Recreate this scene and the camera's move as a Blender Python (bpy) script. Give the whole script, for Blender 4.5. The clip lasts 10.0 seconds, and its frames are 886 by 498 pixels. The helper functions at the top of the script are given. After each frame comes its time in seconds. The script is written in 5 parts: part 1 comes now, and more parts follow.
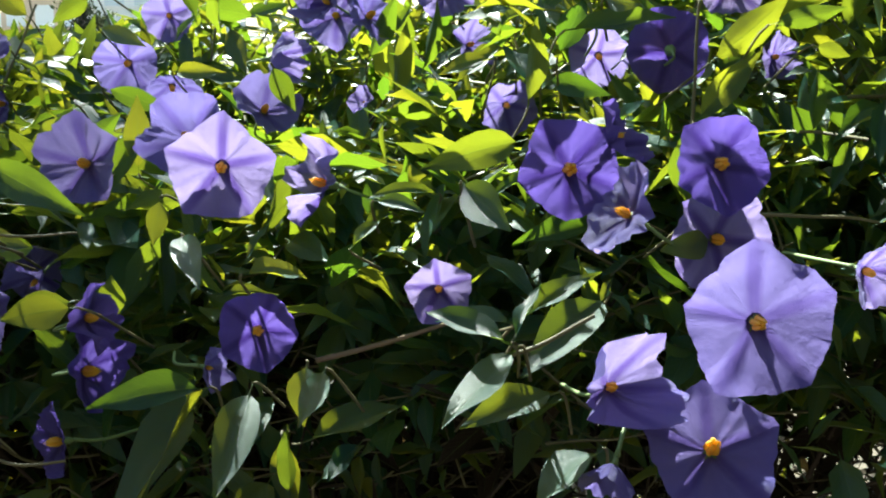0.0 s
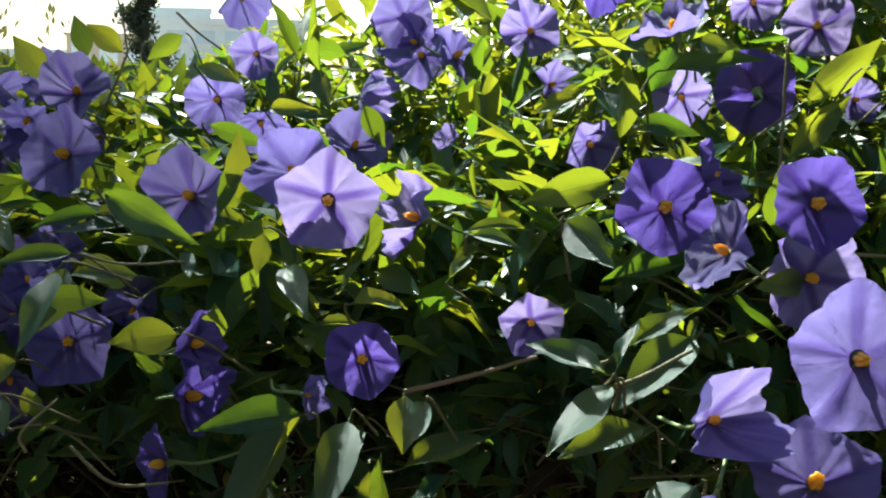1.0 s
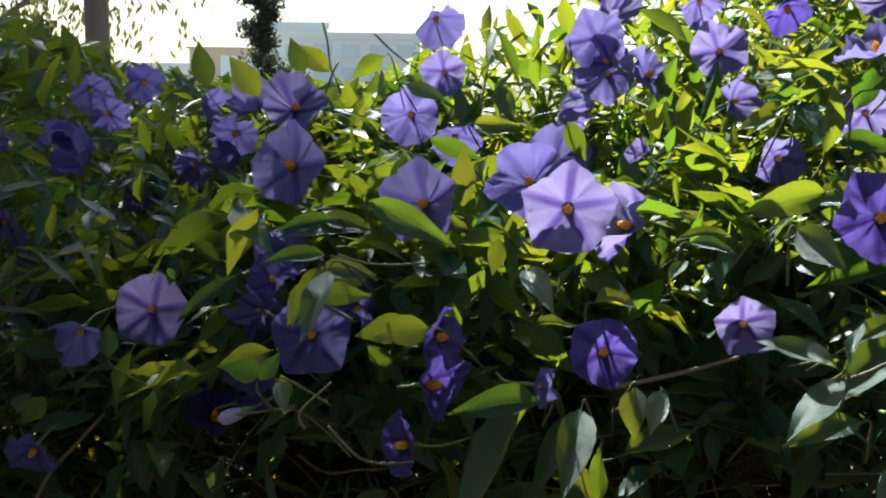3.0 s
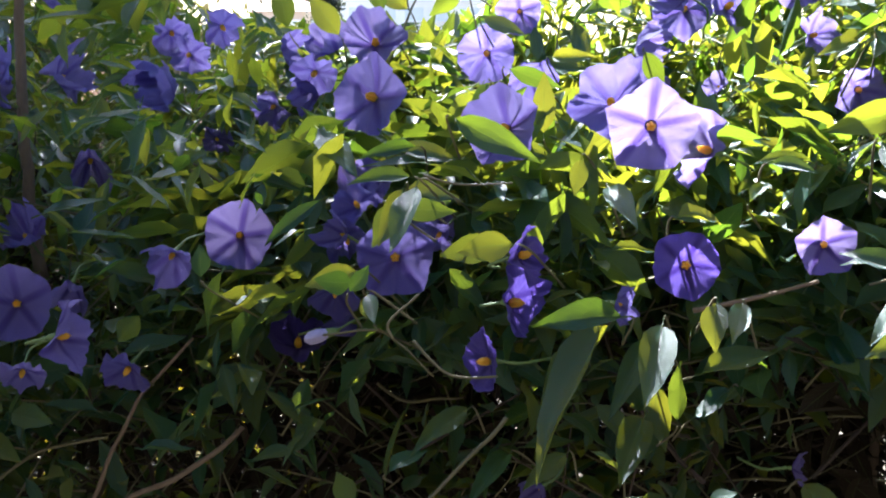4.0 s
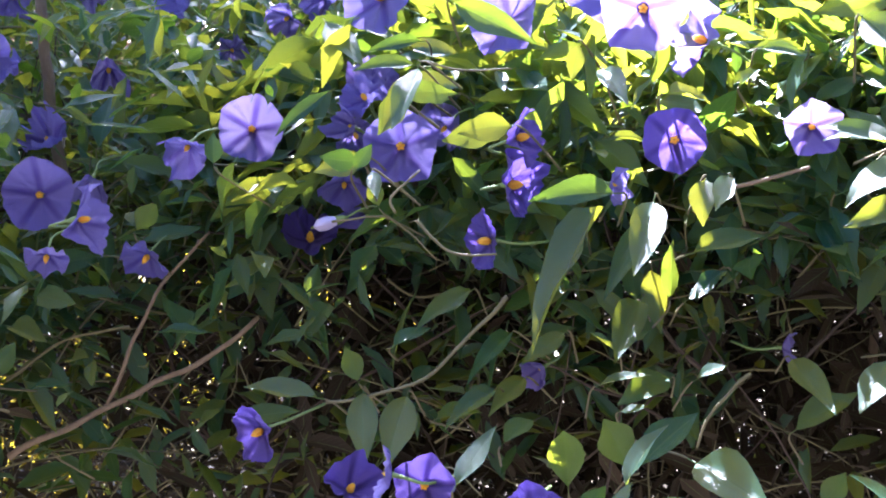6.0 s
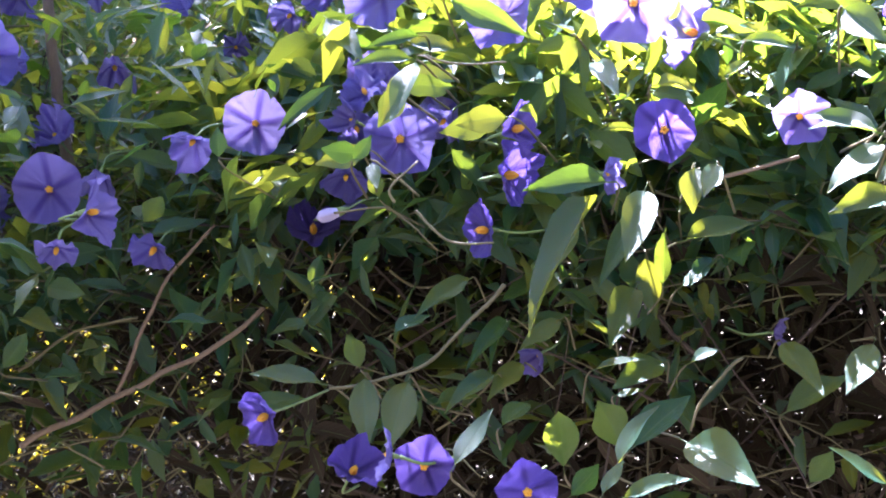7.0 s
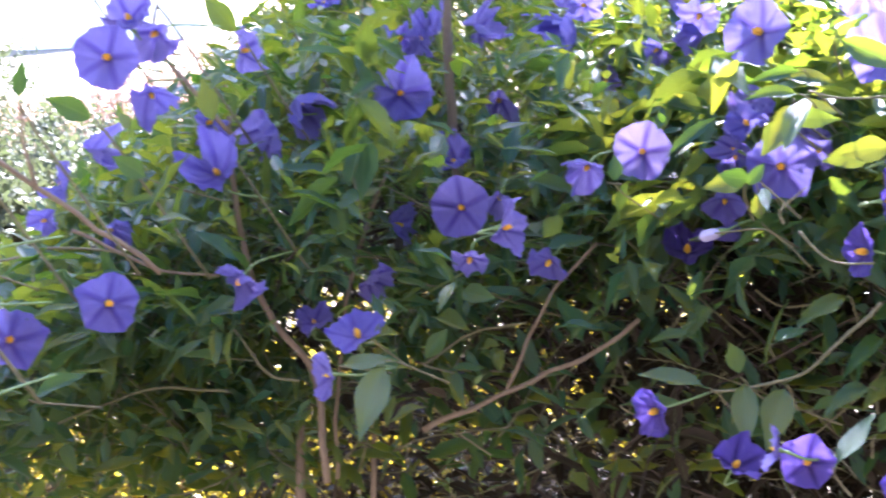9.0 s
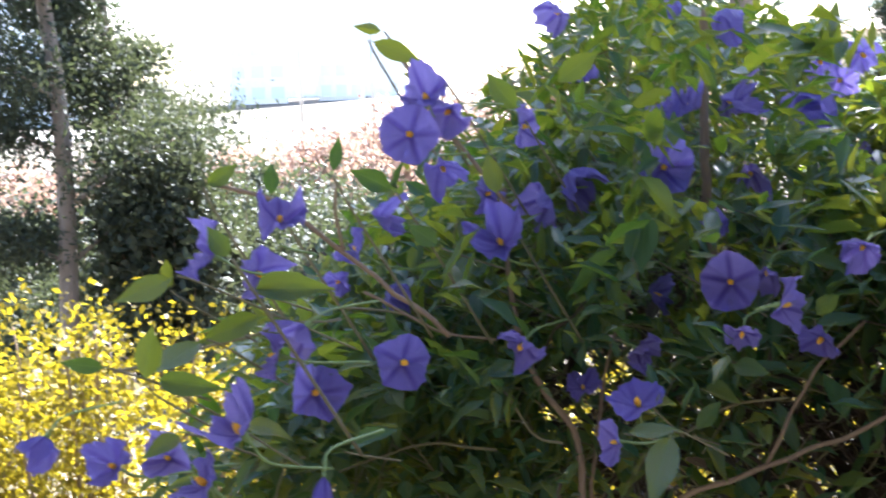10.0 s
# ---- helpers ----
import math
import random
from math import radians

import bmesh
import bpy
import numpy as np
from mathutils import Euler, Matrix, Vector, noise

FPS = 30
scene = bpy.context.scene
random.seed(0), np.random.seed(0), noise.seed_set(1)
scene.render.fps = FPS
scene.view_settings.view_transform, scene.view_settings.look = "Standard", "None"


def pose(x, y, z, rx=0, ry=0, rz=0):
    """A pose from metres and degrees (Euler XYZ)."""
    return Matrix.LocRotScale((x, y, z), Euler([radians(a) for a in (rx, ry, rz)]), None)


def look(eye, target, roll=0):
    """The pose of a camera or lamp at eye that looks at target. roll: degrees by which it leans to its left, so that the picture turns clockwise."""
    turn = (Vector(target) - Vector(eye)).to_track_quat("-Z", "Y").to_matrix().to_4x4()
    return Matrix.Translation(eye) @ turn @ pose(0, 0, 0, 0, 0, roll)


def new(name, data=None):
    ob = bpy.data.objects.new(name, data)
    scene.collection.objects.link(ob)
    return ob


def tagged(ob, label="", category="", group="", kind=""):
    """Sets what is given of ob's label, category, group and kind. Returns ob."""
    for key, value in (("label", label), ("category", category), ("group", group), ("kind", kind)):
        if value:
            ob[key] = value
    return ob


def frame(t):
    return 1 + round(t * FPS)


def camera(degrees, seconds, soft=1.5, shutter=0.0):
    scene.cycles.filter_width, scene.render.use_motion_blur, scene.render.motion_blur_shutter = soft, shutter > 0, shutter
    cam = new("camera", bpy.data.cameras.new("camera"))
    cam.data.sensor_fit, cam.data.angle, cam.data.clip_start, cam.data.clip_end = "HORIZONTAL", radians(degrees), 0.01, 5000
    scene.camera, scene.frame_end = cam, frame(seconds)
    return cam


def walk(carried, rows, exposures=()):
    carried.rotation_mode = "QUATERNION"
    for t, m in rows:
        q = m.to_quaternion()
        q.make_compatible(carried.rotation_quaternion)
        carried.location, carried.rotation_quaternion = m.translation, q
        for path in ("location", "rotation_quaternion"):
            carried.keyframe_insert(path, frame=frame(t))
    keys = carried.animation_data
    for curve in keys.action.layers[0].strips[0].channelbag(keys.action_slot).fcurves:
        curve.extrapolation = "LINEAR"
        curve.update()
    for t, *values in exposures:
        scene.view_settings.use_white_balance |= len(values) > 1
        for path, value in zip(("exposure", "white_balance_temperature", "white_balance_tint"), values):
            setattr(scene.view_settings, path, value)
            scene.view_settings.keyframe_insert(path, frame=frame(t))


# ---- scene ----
cam = camera(40.7, 10.0, soft=1.9, shutter=0.35)
PATH = [
    (0, (-0.004, 0.107, 1.198), (-0.068, 2.074, 0.837), 0.2),
    (0.5, (-0.01, 0.102, 1.196), (-0.119, 2.074, 0.878), 0.6),
    (1, (-0.018, 0.096, 1.198), (-0.172, 2.067, 0.9), 0.7),
    (1.5, (-0.026, 0.088, 1.199), (-0.23, 2.059, 0.927), 0.8),
    (2, (-0.033, 0.077, 1.201), (-0.293, 2.043, 0.945), 0.8),
    (2.5, (-0.043, 0.064, 1.204), (-0.349, 2.022, 0.937), 0.5),
    (2.7, (-0.049, 0.058, 1.204), (-0.367, 2.013, 0.93), 0.5),
    (3.8, (-0.062, 0.038, 1.185), (-0.485, 1.967, 0.872), 0.5),
    (4, (-0.061, 0.036, 1.185), (-0.502, 1.957, 0.845), 0.3),
    (4.5, (-0.064, 0.026, 1.176), (-0.512, 1.939, 0.802), 0.4),
    (5, (-0.06, 0.023, 1.173), (-0.519, 1.924, 0.755), 0.2),
    (5.5, (-0.053, 0.018, 1.167), (-0.523, 1.913, 0.731), 0.1),
    (7, (-0.041, 0.0, 1.167), (-0.521, 1.889, 0.719), -0.5),
    (7.5, (-0.039, -0.013, 1.17), (-0.575, 1.862, 0.724), -0.8),
    (8, (-0.037, -0.029, 1.173), (-0.694, 1.809, 0.733), -1.6),
    (8.5, (-0.036, -0.051, 1.174), (-0.861, 1.723, 0.754), -2.0),
    (8.7, (-0.04, -0.06, 1.176), (-0.925, 1.685, 0.762), -1.8),
    (9, (-0.047, -0.075, 1.177), (-1.023, 1.625, 0.783), -2.1),
    (9.5, (-0.069, -0.098, 1.181), (-1.181, 1.529, 0.84), -1.9),
    (10, (-0.071, -0.125, 1.191), (-1.317, 1.414, 0.901), -1.8),
]
EXPOSURES = [(0, 2.4, 6250, -4), (2.5, 1.7, 6250, -4), (4, 3.08, 5750, 14), (5.5, 4.25, 5500, 23), (8, 4.6, 5500, 27), (9, 4.8, 5550, 26), (10, 3.8, 5750, 16)]
walk(cam, [(t, look(eye, target, roll)) for t, eye, target, roll in PATH], EXPOSURES)

# ---- light ----
SUN_TURN, SUN_UP = 24.0, 44.0          # degrees left of +y, degrees above the horizon
world = bpy.data.worlds.new("sky")
scene.world = world
world.use_nodes = True
wt = world.node_tree
sky = wt.nodes.new("ShaderNodeTexSky")
sky.sky_type, sky.sun_disc = "NISHITA", False
sky.sun_elevation, sky.sun_rotation = radians(SUN_UP), radians(-SUN_TURN)
sky.dust_density = 1.0
wt.nodes["Background"].inputs["Strength"].default_value = 0.05
wt.links.new(sky.outputs[0], wt.nodes["Background"].inputs[0])
TO_SUN = Vector((-math.sin(radians(SUN_TURN)) * math.cos(radians(SUN_UP)), math.cos(radians(SUN_TURN)) * math.cos(radians(SUN_UP)), math.sin(radians(SUN_UP))))
sun = new("sun", bpy.data.lights.new("sun", "SUN"))
sun.data.energy, sun.data.angle, sun.data.color = 5.0, radians(0.5), (1.0, 0.96, 0.89)
sun.matrix_world = look(TO_SUN * 30, (0, 0, 0))


# ---- materials ----
class Nodes:
    """A small writer of node trees."""
    def __init__(self, name):
        self.mat = bpy.data.materials.new(name)
        self.mat.use_nodes = True
        self.t = self.mat.node_tree
        self.t.nodes.clear()
        self.out = self.t.nodes.new("ShaderNodeOutputMaterial")

    def n(self, kind, ins=None, **props):
        node = self.t.nodes.new("ShaderNode" + kind)
        for k, v in props.items():
            setattr(node, k, v)
        for k, v in (ins or {}).items():
            self.put(node.inputs[k], v)
        return node

    def put(self, socket, v):
        if isinstance(v, bpy.types.NodeSocket):
            self.t.links.new(v, socket)
        elif isinstance(v, bpy.types.Node):
            self.t.links.new(v.outputs[0], socket)
        else:
            socket.default_value = v

    def math(self, op, a, b=0.0, c=0.0):
        return self.n("Math", {0: a, 1: b, 2: c}, operation=op).outputs[0]

    def mix(self, f, a, b):
        node = self.n("Mix", {0: f}, data_type="RGBA")
        self.put(node.inputs[6], a)
        self.put(node.inputs[7], b)
        return node.outputs[2]

    def ramp(self, v, lo, hi):
        return self.n("MapRange", {0: v, 1: lo, 2: hi}).outputs[0]

    def noise(self, scale, detail=3.0, vec=None, rough=0.55):
        node = self.n("TexNoise", {"Scale": scale, "Detail": detail, "Roughness": rough})
        if vec is not None:
            self.put(node.inputs["Vector"], vec)
        return node.outputs["Fac"]

    def done(self, shader):
        self.put(self.out.inputs[0], shader)
        return self.mat


def rgb(r, g, b):
    return (r, g, b, 1.0)


def leaf_material(name, dark, light, through_a, through_b, shine=0.45, thin=0.45):
    k = Nodes(name)
    rnd = k.math("FRACT", k.math("ADD", k.n("ObjectInfo").outputs["Random"], k.n("NewGeometry").outputs["Random Per Island"]))
    uv = k.n("UVMap").outputs[0]
    sep = k.n("SeparateXYZ", {0: uv})
    across = k.math("ABSOLUTE", k.math("SUBTRACT", sep.outputs[0], 0.5))
    # side veins sweep forward from the midrib
    vein_at = k.math("SUBTRACT", sep.outputs[1], k.math("MULTIPLY", across, 0.55))
    wave = k.math("ABSOLUTE", k.math("SINE", k.math("MULTIPLY", vein_at, 26.0)))
    vein = k.math("MAXIMUM", k.ramp(across, 0.035, 0.010), k.math("MULTIPLY", k.ramp(wave, 0.16, 0.0), 0.6))
    blotch = k.noise(90.0, 3.0, k.n("TexCoord").outputs["Object"])
    base = k.mix(k.math("MULTIPLY_ADD", blotch, 0.5, k.math("MULTIPLY_ADD", rnd, 0.7, -0.15)), rgb(*dark), rgb(*light))
    base = k.mix(k.math("MULTIPLY", vein, 0.45), base, rgb(0.16, 0.22, 0.08))
    thru = k.mix(rnd, rgb(*through_a), rgb(*through_b))
    thru = k.mix(k.math("MULTIPLY", vein, 0.4), thru, rgb(0.12, 0.2, 0.02))
    bump = k.n("Bump", {"Strength": 0.35, "Distance": 0.0006, "Height": k.math("SUBTRACT", k.noise(260.0, 2.0, k.n("TexCoord").outputs["Object"]), vein)})
    p = k.n("BsdfPrincipled", {"Base Color": base, "Roughness": k.math("MULTIPLY_ADD", blotch, 0.2, shine - 0.1), "Specular IOR Level": 0.32, "Normal": bump.outputs[0]})
    tr = k.n("BsdfTranslucent", {"Color": thru, "Normal": bump.outputs[0]})
    return k.done(k.n("MixShader", {0: thin, 1: p, 2: tr}))


M_LEAF = leaf_material("leaf", (0.006, 0.042, 0.035), (0.016, 0.078, 0.052), (0.15, 0.28, 0.013), (0.50, 0.48, 0.022), 0.38, 0.36)
# withered brown, made darker to paint in the shade inside the shrubs
M_DRY_LEAF_SHADED = leaf_material("dry_leaf_shaded", (0.020, 0.014, 0.008), (0.055, 0.037, 0.022), (0.04, 0.022, 0.008), (0.07, 0.045, 0.015), 0.75, 0.15)
M_GOLD_LEAF = leaf_material("golden_leaf", (0.12, 0.095, 0.008), (0.26, 0.20, 0.015), (0.24, 0.185, 0.006), (0.36, 0.285, 0.013), 0.5, 0.45)
M_NEEDLE = leaf_material("needle", (0.022, 0.030, 0.022), (0.05, 0.06, 0.038), (0.06, 0.075, 0.03), (0.09, 0.10, 0.045), 0.65, 0.22)
M_HANGING = leaf_material("hanging_leaf", (0.045, 0.045, 0.025), (0.10, 0.085, 0.045), (0.12, 0.11, 0.035), (0.16, 0.13, 0.05), 0.5, 0.35)
M_RED_LEAF = leaf_material("red_leaf", (0.17, 0.11, 0.09), (0.28, 0.19, 0.15), (0.34, 0.2, 0.14), (0.42, 0.28, 0.2), 0.6, 0.3)


def petal_material(name, a, b, fleck, stripe, thru_a, thru_b, thru_stripe, bold):
    k = Nodes(name)
    rnd = k.n("ObjectInfo").outputs["Random"]
    sep = k.n("SeparateXYZ", {0: k.n("UVMap").outputs[0]})
    px, py = k.math("SUBTRACT", sep.outputs[0], 0.5), k.math("SUBTRACT", sep.outputs[1], 0.5)
    ang = k.math("ARCTAN2", py, px)
    rad = k.math("MULTIPLY", k.math("SQRT", k.math("ADD", k.math("MULTIPLY", px, px), k.math("MULTIPLY", py, py))), 2.0)
    # the darker band down the middle of each lobe, of even width, fading towards the rim
    off = k.math("MULTIPLY", k.math("MULTIPLY", k.math("ARCCOSINE", k.math("MULTIPLY", k.math("COSINE", k.math("MULTIPLY", ang, 5.0)), 0.9999)), 0.2), rad)
    band = k.math("MULTIPLY", k.ramp(off, 0.14, 0.045), k.ramp(rad, 1.5, 0.55))
    fine = k.noise(60.0, 3.0, k.n("CombineXYZ", {0: k.math("MULTIPLY", ang, 1.6), 1: k.math("MULTIPLY", rad, 0.12)}).outputs[0])
    tone = k.mix(rnd, rgb(*a), rgb(*b))
    tone = k.mix(k.math("MULTIPLY", k.ramp(fine, 0.35, 0.75), 0.4), tone, rgb(*fleck))
    tone = k.mix(k.math("MULTIPLY", band, k.math("MULTIPLY_ADD", rnd, 0.35, bold)), tone, rgb(*stripe))
    tone = k.mix(k.ramp(rad, 0.20, 0.09), tone, rgb(0.10, 0.03, 0.28))
    thru = k.mix(k.math("MULTIPLY", band, k.math("MULTIPLY_ADD", rnd, 0.35, bold)), k.mix(rnd, rgb(*thru_a), rgb(*thru_b)), rgb(*thru_stripe))
    bump = k.n("Bump", {"Strength": 0.9, "Distance": 0.0011, "Height": k.math("ADD", fine, k.math("MULTIPLY", k.noise(180.0, 4.0, k.n("TexCoord").outputs["Object"]), 1.6))})
    p = k.n("BsdfPrincipled", {"Base Color": tone, "Roughness": 0.62, "Normal": bump.outputs[0], "Sheen Weight": 0.15})
    tr = k.n("BsdfTranslucent", {"Color": thru, "Normal": bump.outputs[0]})
    return k.done(k.n("MixShader", {0: 0.5, 1: p, 2: tr}))


def plain_material(name, a, b, scale, rough=0.8, bump=0.3, stretch=None, metal=0.0):
    k = Nodes(name)
    vec = k.n("TexCoord").outputs["Object"]
    if stretch:
        vec = k.n("Mapping", {"Vector": vec, "Scale": stretch}).outputs[0]
    f, g = k.noise(scale, 5.0, vec), k.noise(scale * 7.3, 4.0, vec)
    rnd = k.n("ObjectInfo").outputs["Random"]
    col = k.mix(k.math("MULTIPLY_ADD", f, 0.75, k.math("MULTIPLY_ADD", g, 0.5, k.math("MULTIPLY_ADD", rnd, 0.2, -0.25))), rgb(*a), rgb(*b))
    bm_ = k.n("Bump", {"Strength": bump, "Distance": 0.25 / scale, "Height": k.math("ADD", f, k.math("MULTIPLY", g, 0.5))})
    return k.done(k.n("BsdfPrincipled", {"Base Color": col, "Roughness": rough, "Metallic": metal, "Normal": bm_.outputs[0]}))


M_PETAL = petal_material("petal", (0.090, 0.072, 0.45), (0.165, 0.13, 0.55), (0.25, 0.215, 0.68), (0.045, 0.014, 0.27), (0.23, 0.19, 0.52), (0.36, 0.285, 0.57), (0.075, 0.025, 0.30), 0.45)
# a darker copy of the petal, its colour standing for shade on some flowers
M_PETAL_SHADE = petal_material("shade_petal", (0.045, 0.024, 0.30), (0.075, 0.042, 0.37), (0.13, 0.09, 0.48), (0.022, 0.006, 0.14), (0.13, 0.085, 0.46), (0.20, 0.13, 0.52), (0.035, 0.01, 0.18), 0.55)


def anther_material():
    k = Nodes("anther")
    f = k.noise(500.0, 3.0, k.n("TexCoord").outputs["Object"])
    col = k.mix(f, rgb(0.95, 0.52, 0.03), rgb(1.0, 0.78, 0.12))
    p = k.n("BsdfPrincipled", {"Base Color": col, "Roughness": 0.55})
    return k.done(k.n("MixShader", {0: 0.45, 1: p, 2: k.n("BsdfTranslucent", {"Color": rgb(0.98, 0.62, 0.04)})}))


M_ANTHER = anther_material()
M_CALYX = plain_material("calyx", (0.10, 0.17, 0.05), (0.22, 0.30, 0.10), 300.0, 0.6)
M_BUD = plain_material("bud", (0.30, 0.26, 0.50), (0.50, 0.46, 0.64), 200.0, 0.6)
M_TWIG = plain_material("green_twig", (0.085, 0.085, 0.035), (0.21, 0.175, 0.09), 120.0, 0.65)
M_BARK = plain_material("bark", (0.13, 0.09, 0.058), (0.31, 0.225, 0.15), 70.0, 0.85, 0.7, (1, 1, 0.3))
# brown twig colour lowered so the inner twigs carry painted shade
M_DEAD_TWIG_SHADED = plain_material("dead_twig_shaded", (0.030, 0.021, 0.015), (0.085, 0.06, 0.042), 90.0, 0.85, 0.5)
M_TRUNK = plain_material("trunk_bark", (0.12, 0.09, 0.07), (0.34, 0.28, 0.22), 14.0, 0.9, 0.8, (1, 1, 0.25))
M_SOIL = plain_material("soil", (0.05, 0.042, 0.028), (0.13, 0.105, 0.068), 3.0, 0.95, 0.6)
M_DARK_WALL = plain_material("dark_sky_block", (0.03, 0.028, 0.025), (0.07, 0.065, 0.06), 5.0, 0.9, 0.3)
M_PAVE = plain_material("pale_paving", (0.42, 0.40, 0.37), (0.58, 0.56, 0.52), 0.6, 0.85, 0.2)
# the next two wall colours are paled to paint in the haze of distance
M_WALL_HAZED = plain_material("haze_pale_render", (0.84, 0.82, 0.78), (0.90, 0.88, 0.84), 0.08, 0.8, 0.1)
M_WALL_BLUE_HAZED = plain_material("haze_pale_blue_cladding", (0.70, 0.78, 0.80), (0.78, 0.84, 0.85), 0.08, 0.5, 0.1)
M_WALL_TAN = plain_material("tan_render", (0.50, 0.40, 0.30), (0.62, 0.50, 0.38), 0.1, 0.8, 0.1)
M_ROOF = plain_material("roof_tile", (0.20, 0.13, 0.11), (0.30, 0.20, 0.16), 0.7, 0.8, 0.3)
# glass near white, with distance haze put into its colour
M_GLASS_HAZED = plain_material("haze_pale_glass", (0.66, 0.70, 0.71), (0.72, 0.76, 0.77), 0.4, 0.15, 0.05)
M_STEEL = plain_material("grey_steel", (0.45, 0.46, 0.47), (0.6, 0.6, 0.6), 6.0, 0.4, 0.1, None, 0.6)

# ---- helpers of this scene ----
rng = random.Random(7)


def mesh_of(name, verts, faces, material, uvs=None, smooth=True):
    me = bpy.data.meshes.new(name)
    me.from_pydata([tuple(v) for v in verts], [], faces)
    me.materials.append(material)
    if uvs is not None:
        layer = me.uv_layers.new(name="UVMap")
        idx = np.empty(len(me.loops), dtype=np.int32)
        me.loops.foreach_get("vertex_index", idx)
        layer.data.foreach_set("uv", np.asarray(uvs, dtype=np.float32)[idx].ravel())
    if smooth:
        me.polygons.foreach_set("use_smooth", np.ones(len(me.polygons), dtype=bool))
    me.update()
    return me


def part(name, me, parent, world_matrix=None, label="", kind=""):
    """One mesh object under a thing or a part; world_matrix is its pose in the world."""
    ob = new(name, me)
    ob.parent = parent
    if world_matrix is not None:
        ob.matrix_basis = base_of(parent).inverted() @ world_matrix
    return tagged(ob, label, "", "", kind)


def base_of(ob):
    m = ob.matrix_basis.copy()
    while ob.parent:
        ob = ob.parent
        m = ob.matrix_basis @ m
    return m


def empty(name, at, label, category, group="", kind=""):
    ob = new(name)
    ob.empty_display_size = 0.1
    ob.matrix_basis = Matrix.Translation(at)
    return tagged(ob, label, category, group, kind)


def tube(points, radii, sides=6):
    """Verts and faces of a tapered tube along points."""
    pts = [Vector(p) for p in points]
    verts, faces = [], []
    side = Vector((0.3, 0.2, 0.93))
    for i, p in enumerate(pts):
        d = (pts[min(i + 1, len(pts) - 1)] - pts[max(i - 1, 0)]).normalized()
        side = side - d * side.dot(d)
        if side.length < 1e-4:
            side = d.orthogonal()
        side.normalize()
        up = d.cross(side)
        for j in range(sides):
            a = 2 * math.pi * j / sides
            verts.append(p + (side * math.cos(a) + up * math.sin(a)) * radii[i])
    for i in range(len(pts) - 1):
        for j in range(sides):
            a, b = i * sides + j, i * sides + (j + 1) % sides
            faces.append((a, b, b + sides, a + sides))
    faces.append(tuple(range(sides))[::-1])
    faces.append(tuple(range((len(pts) - 1) * sides, len(pts) * sides)))
    return verts, faces


def smooth_line(points, steps=5):
    """A Catmull-Rom line through the points."""
    p = [Vector(q) for q in points]
    p = [p[0] * 2 - p[1]] + p + [p[-1] * 2 - p[-2]]
    line = []
    for i in range(1, len(p) - 2):
        for s in range(steps):
            t = s / steps
            line.append(0.5 * (2 * p[i] + (p[i + 1] - p[i - 1]) * t + (2 * p[i - 1] - 5 * p[i] + 4 * p[i + 1] - p[i + 2]) * t * t
                               + (3 * p[i] - p[i - 1] - 3 * p[i + 1] + p[i + 2]) * t ** 3))
    return line + [p[-2]]


class Heap:
    """Collects many small pieces into one mesh."""
    def __init__(self):
        self.v, self.f, self.uv, self.count = [], [], [], 0

    def add(self, verts, faces, uv=None):
        verts = np.asarray([tuple(q) for q in verts] if not isinstance(verts, np.ndarray) else verts, dtype=np.float64)
        self.v.append(verts)
        n = self.count
        self.f.extend([tuple(i + n for i in fc) for fc in faces])
        self.uv.append(np.zeros((len(verts), 2)) if uv is None else uv)
        self.count += len(verts)

    def mesh(self, name, material, offset=(0, 0, 0)):
        v = np.concatenate(self.v) - np.asarray(offset)
        return mesh_of(name, v.tolist(), self.f, material, np.concatenate(self.uv))


# ---- leaf shapes: length 1 along y, width 1 across x ----
def far_shape(seed):
    """A simple folded leaf for the depth of the shrubs."""
    r = random.Random(seed)
    droop, fold, bend = r.uniform(-0.05, 0.25), r.uniform(0.05, 0.3), r.uniform(-0.07, 0.07)
    verts, uv, faces = [], [], []
    for i, (s, half) in enumerate(((0.0, 0.03), (0.28, 0.42), (0.66, 0.42), (1.0, 0.012))):
        for u in (-1, 0, 1):
            verts.append((half * u + bend * math.sin(math.pi * s), s, fold * half * abs(u) - droop * (s - 0.2) ** 2))
            uv.append((0.5 + 0.5 * u, s))
    for i in range(3):
        for j in range(2):
            a = i * 3 + j
            faces.append((a, a + 1, a + 4, a + 3))
    return np.array(verts), faces, np.array(uv)


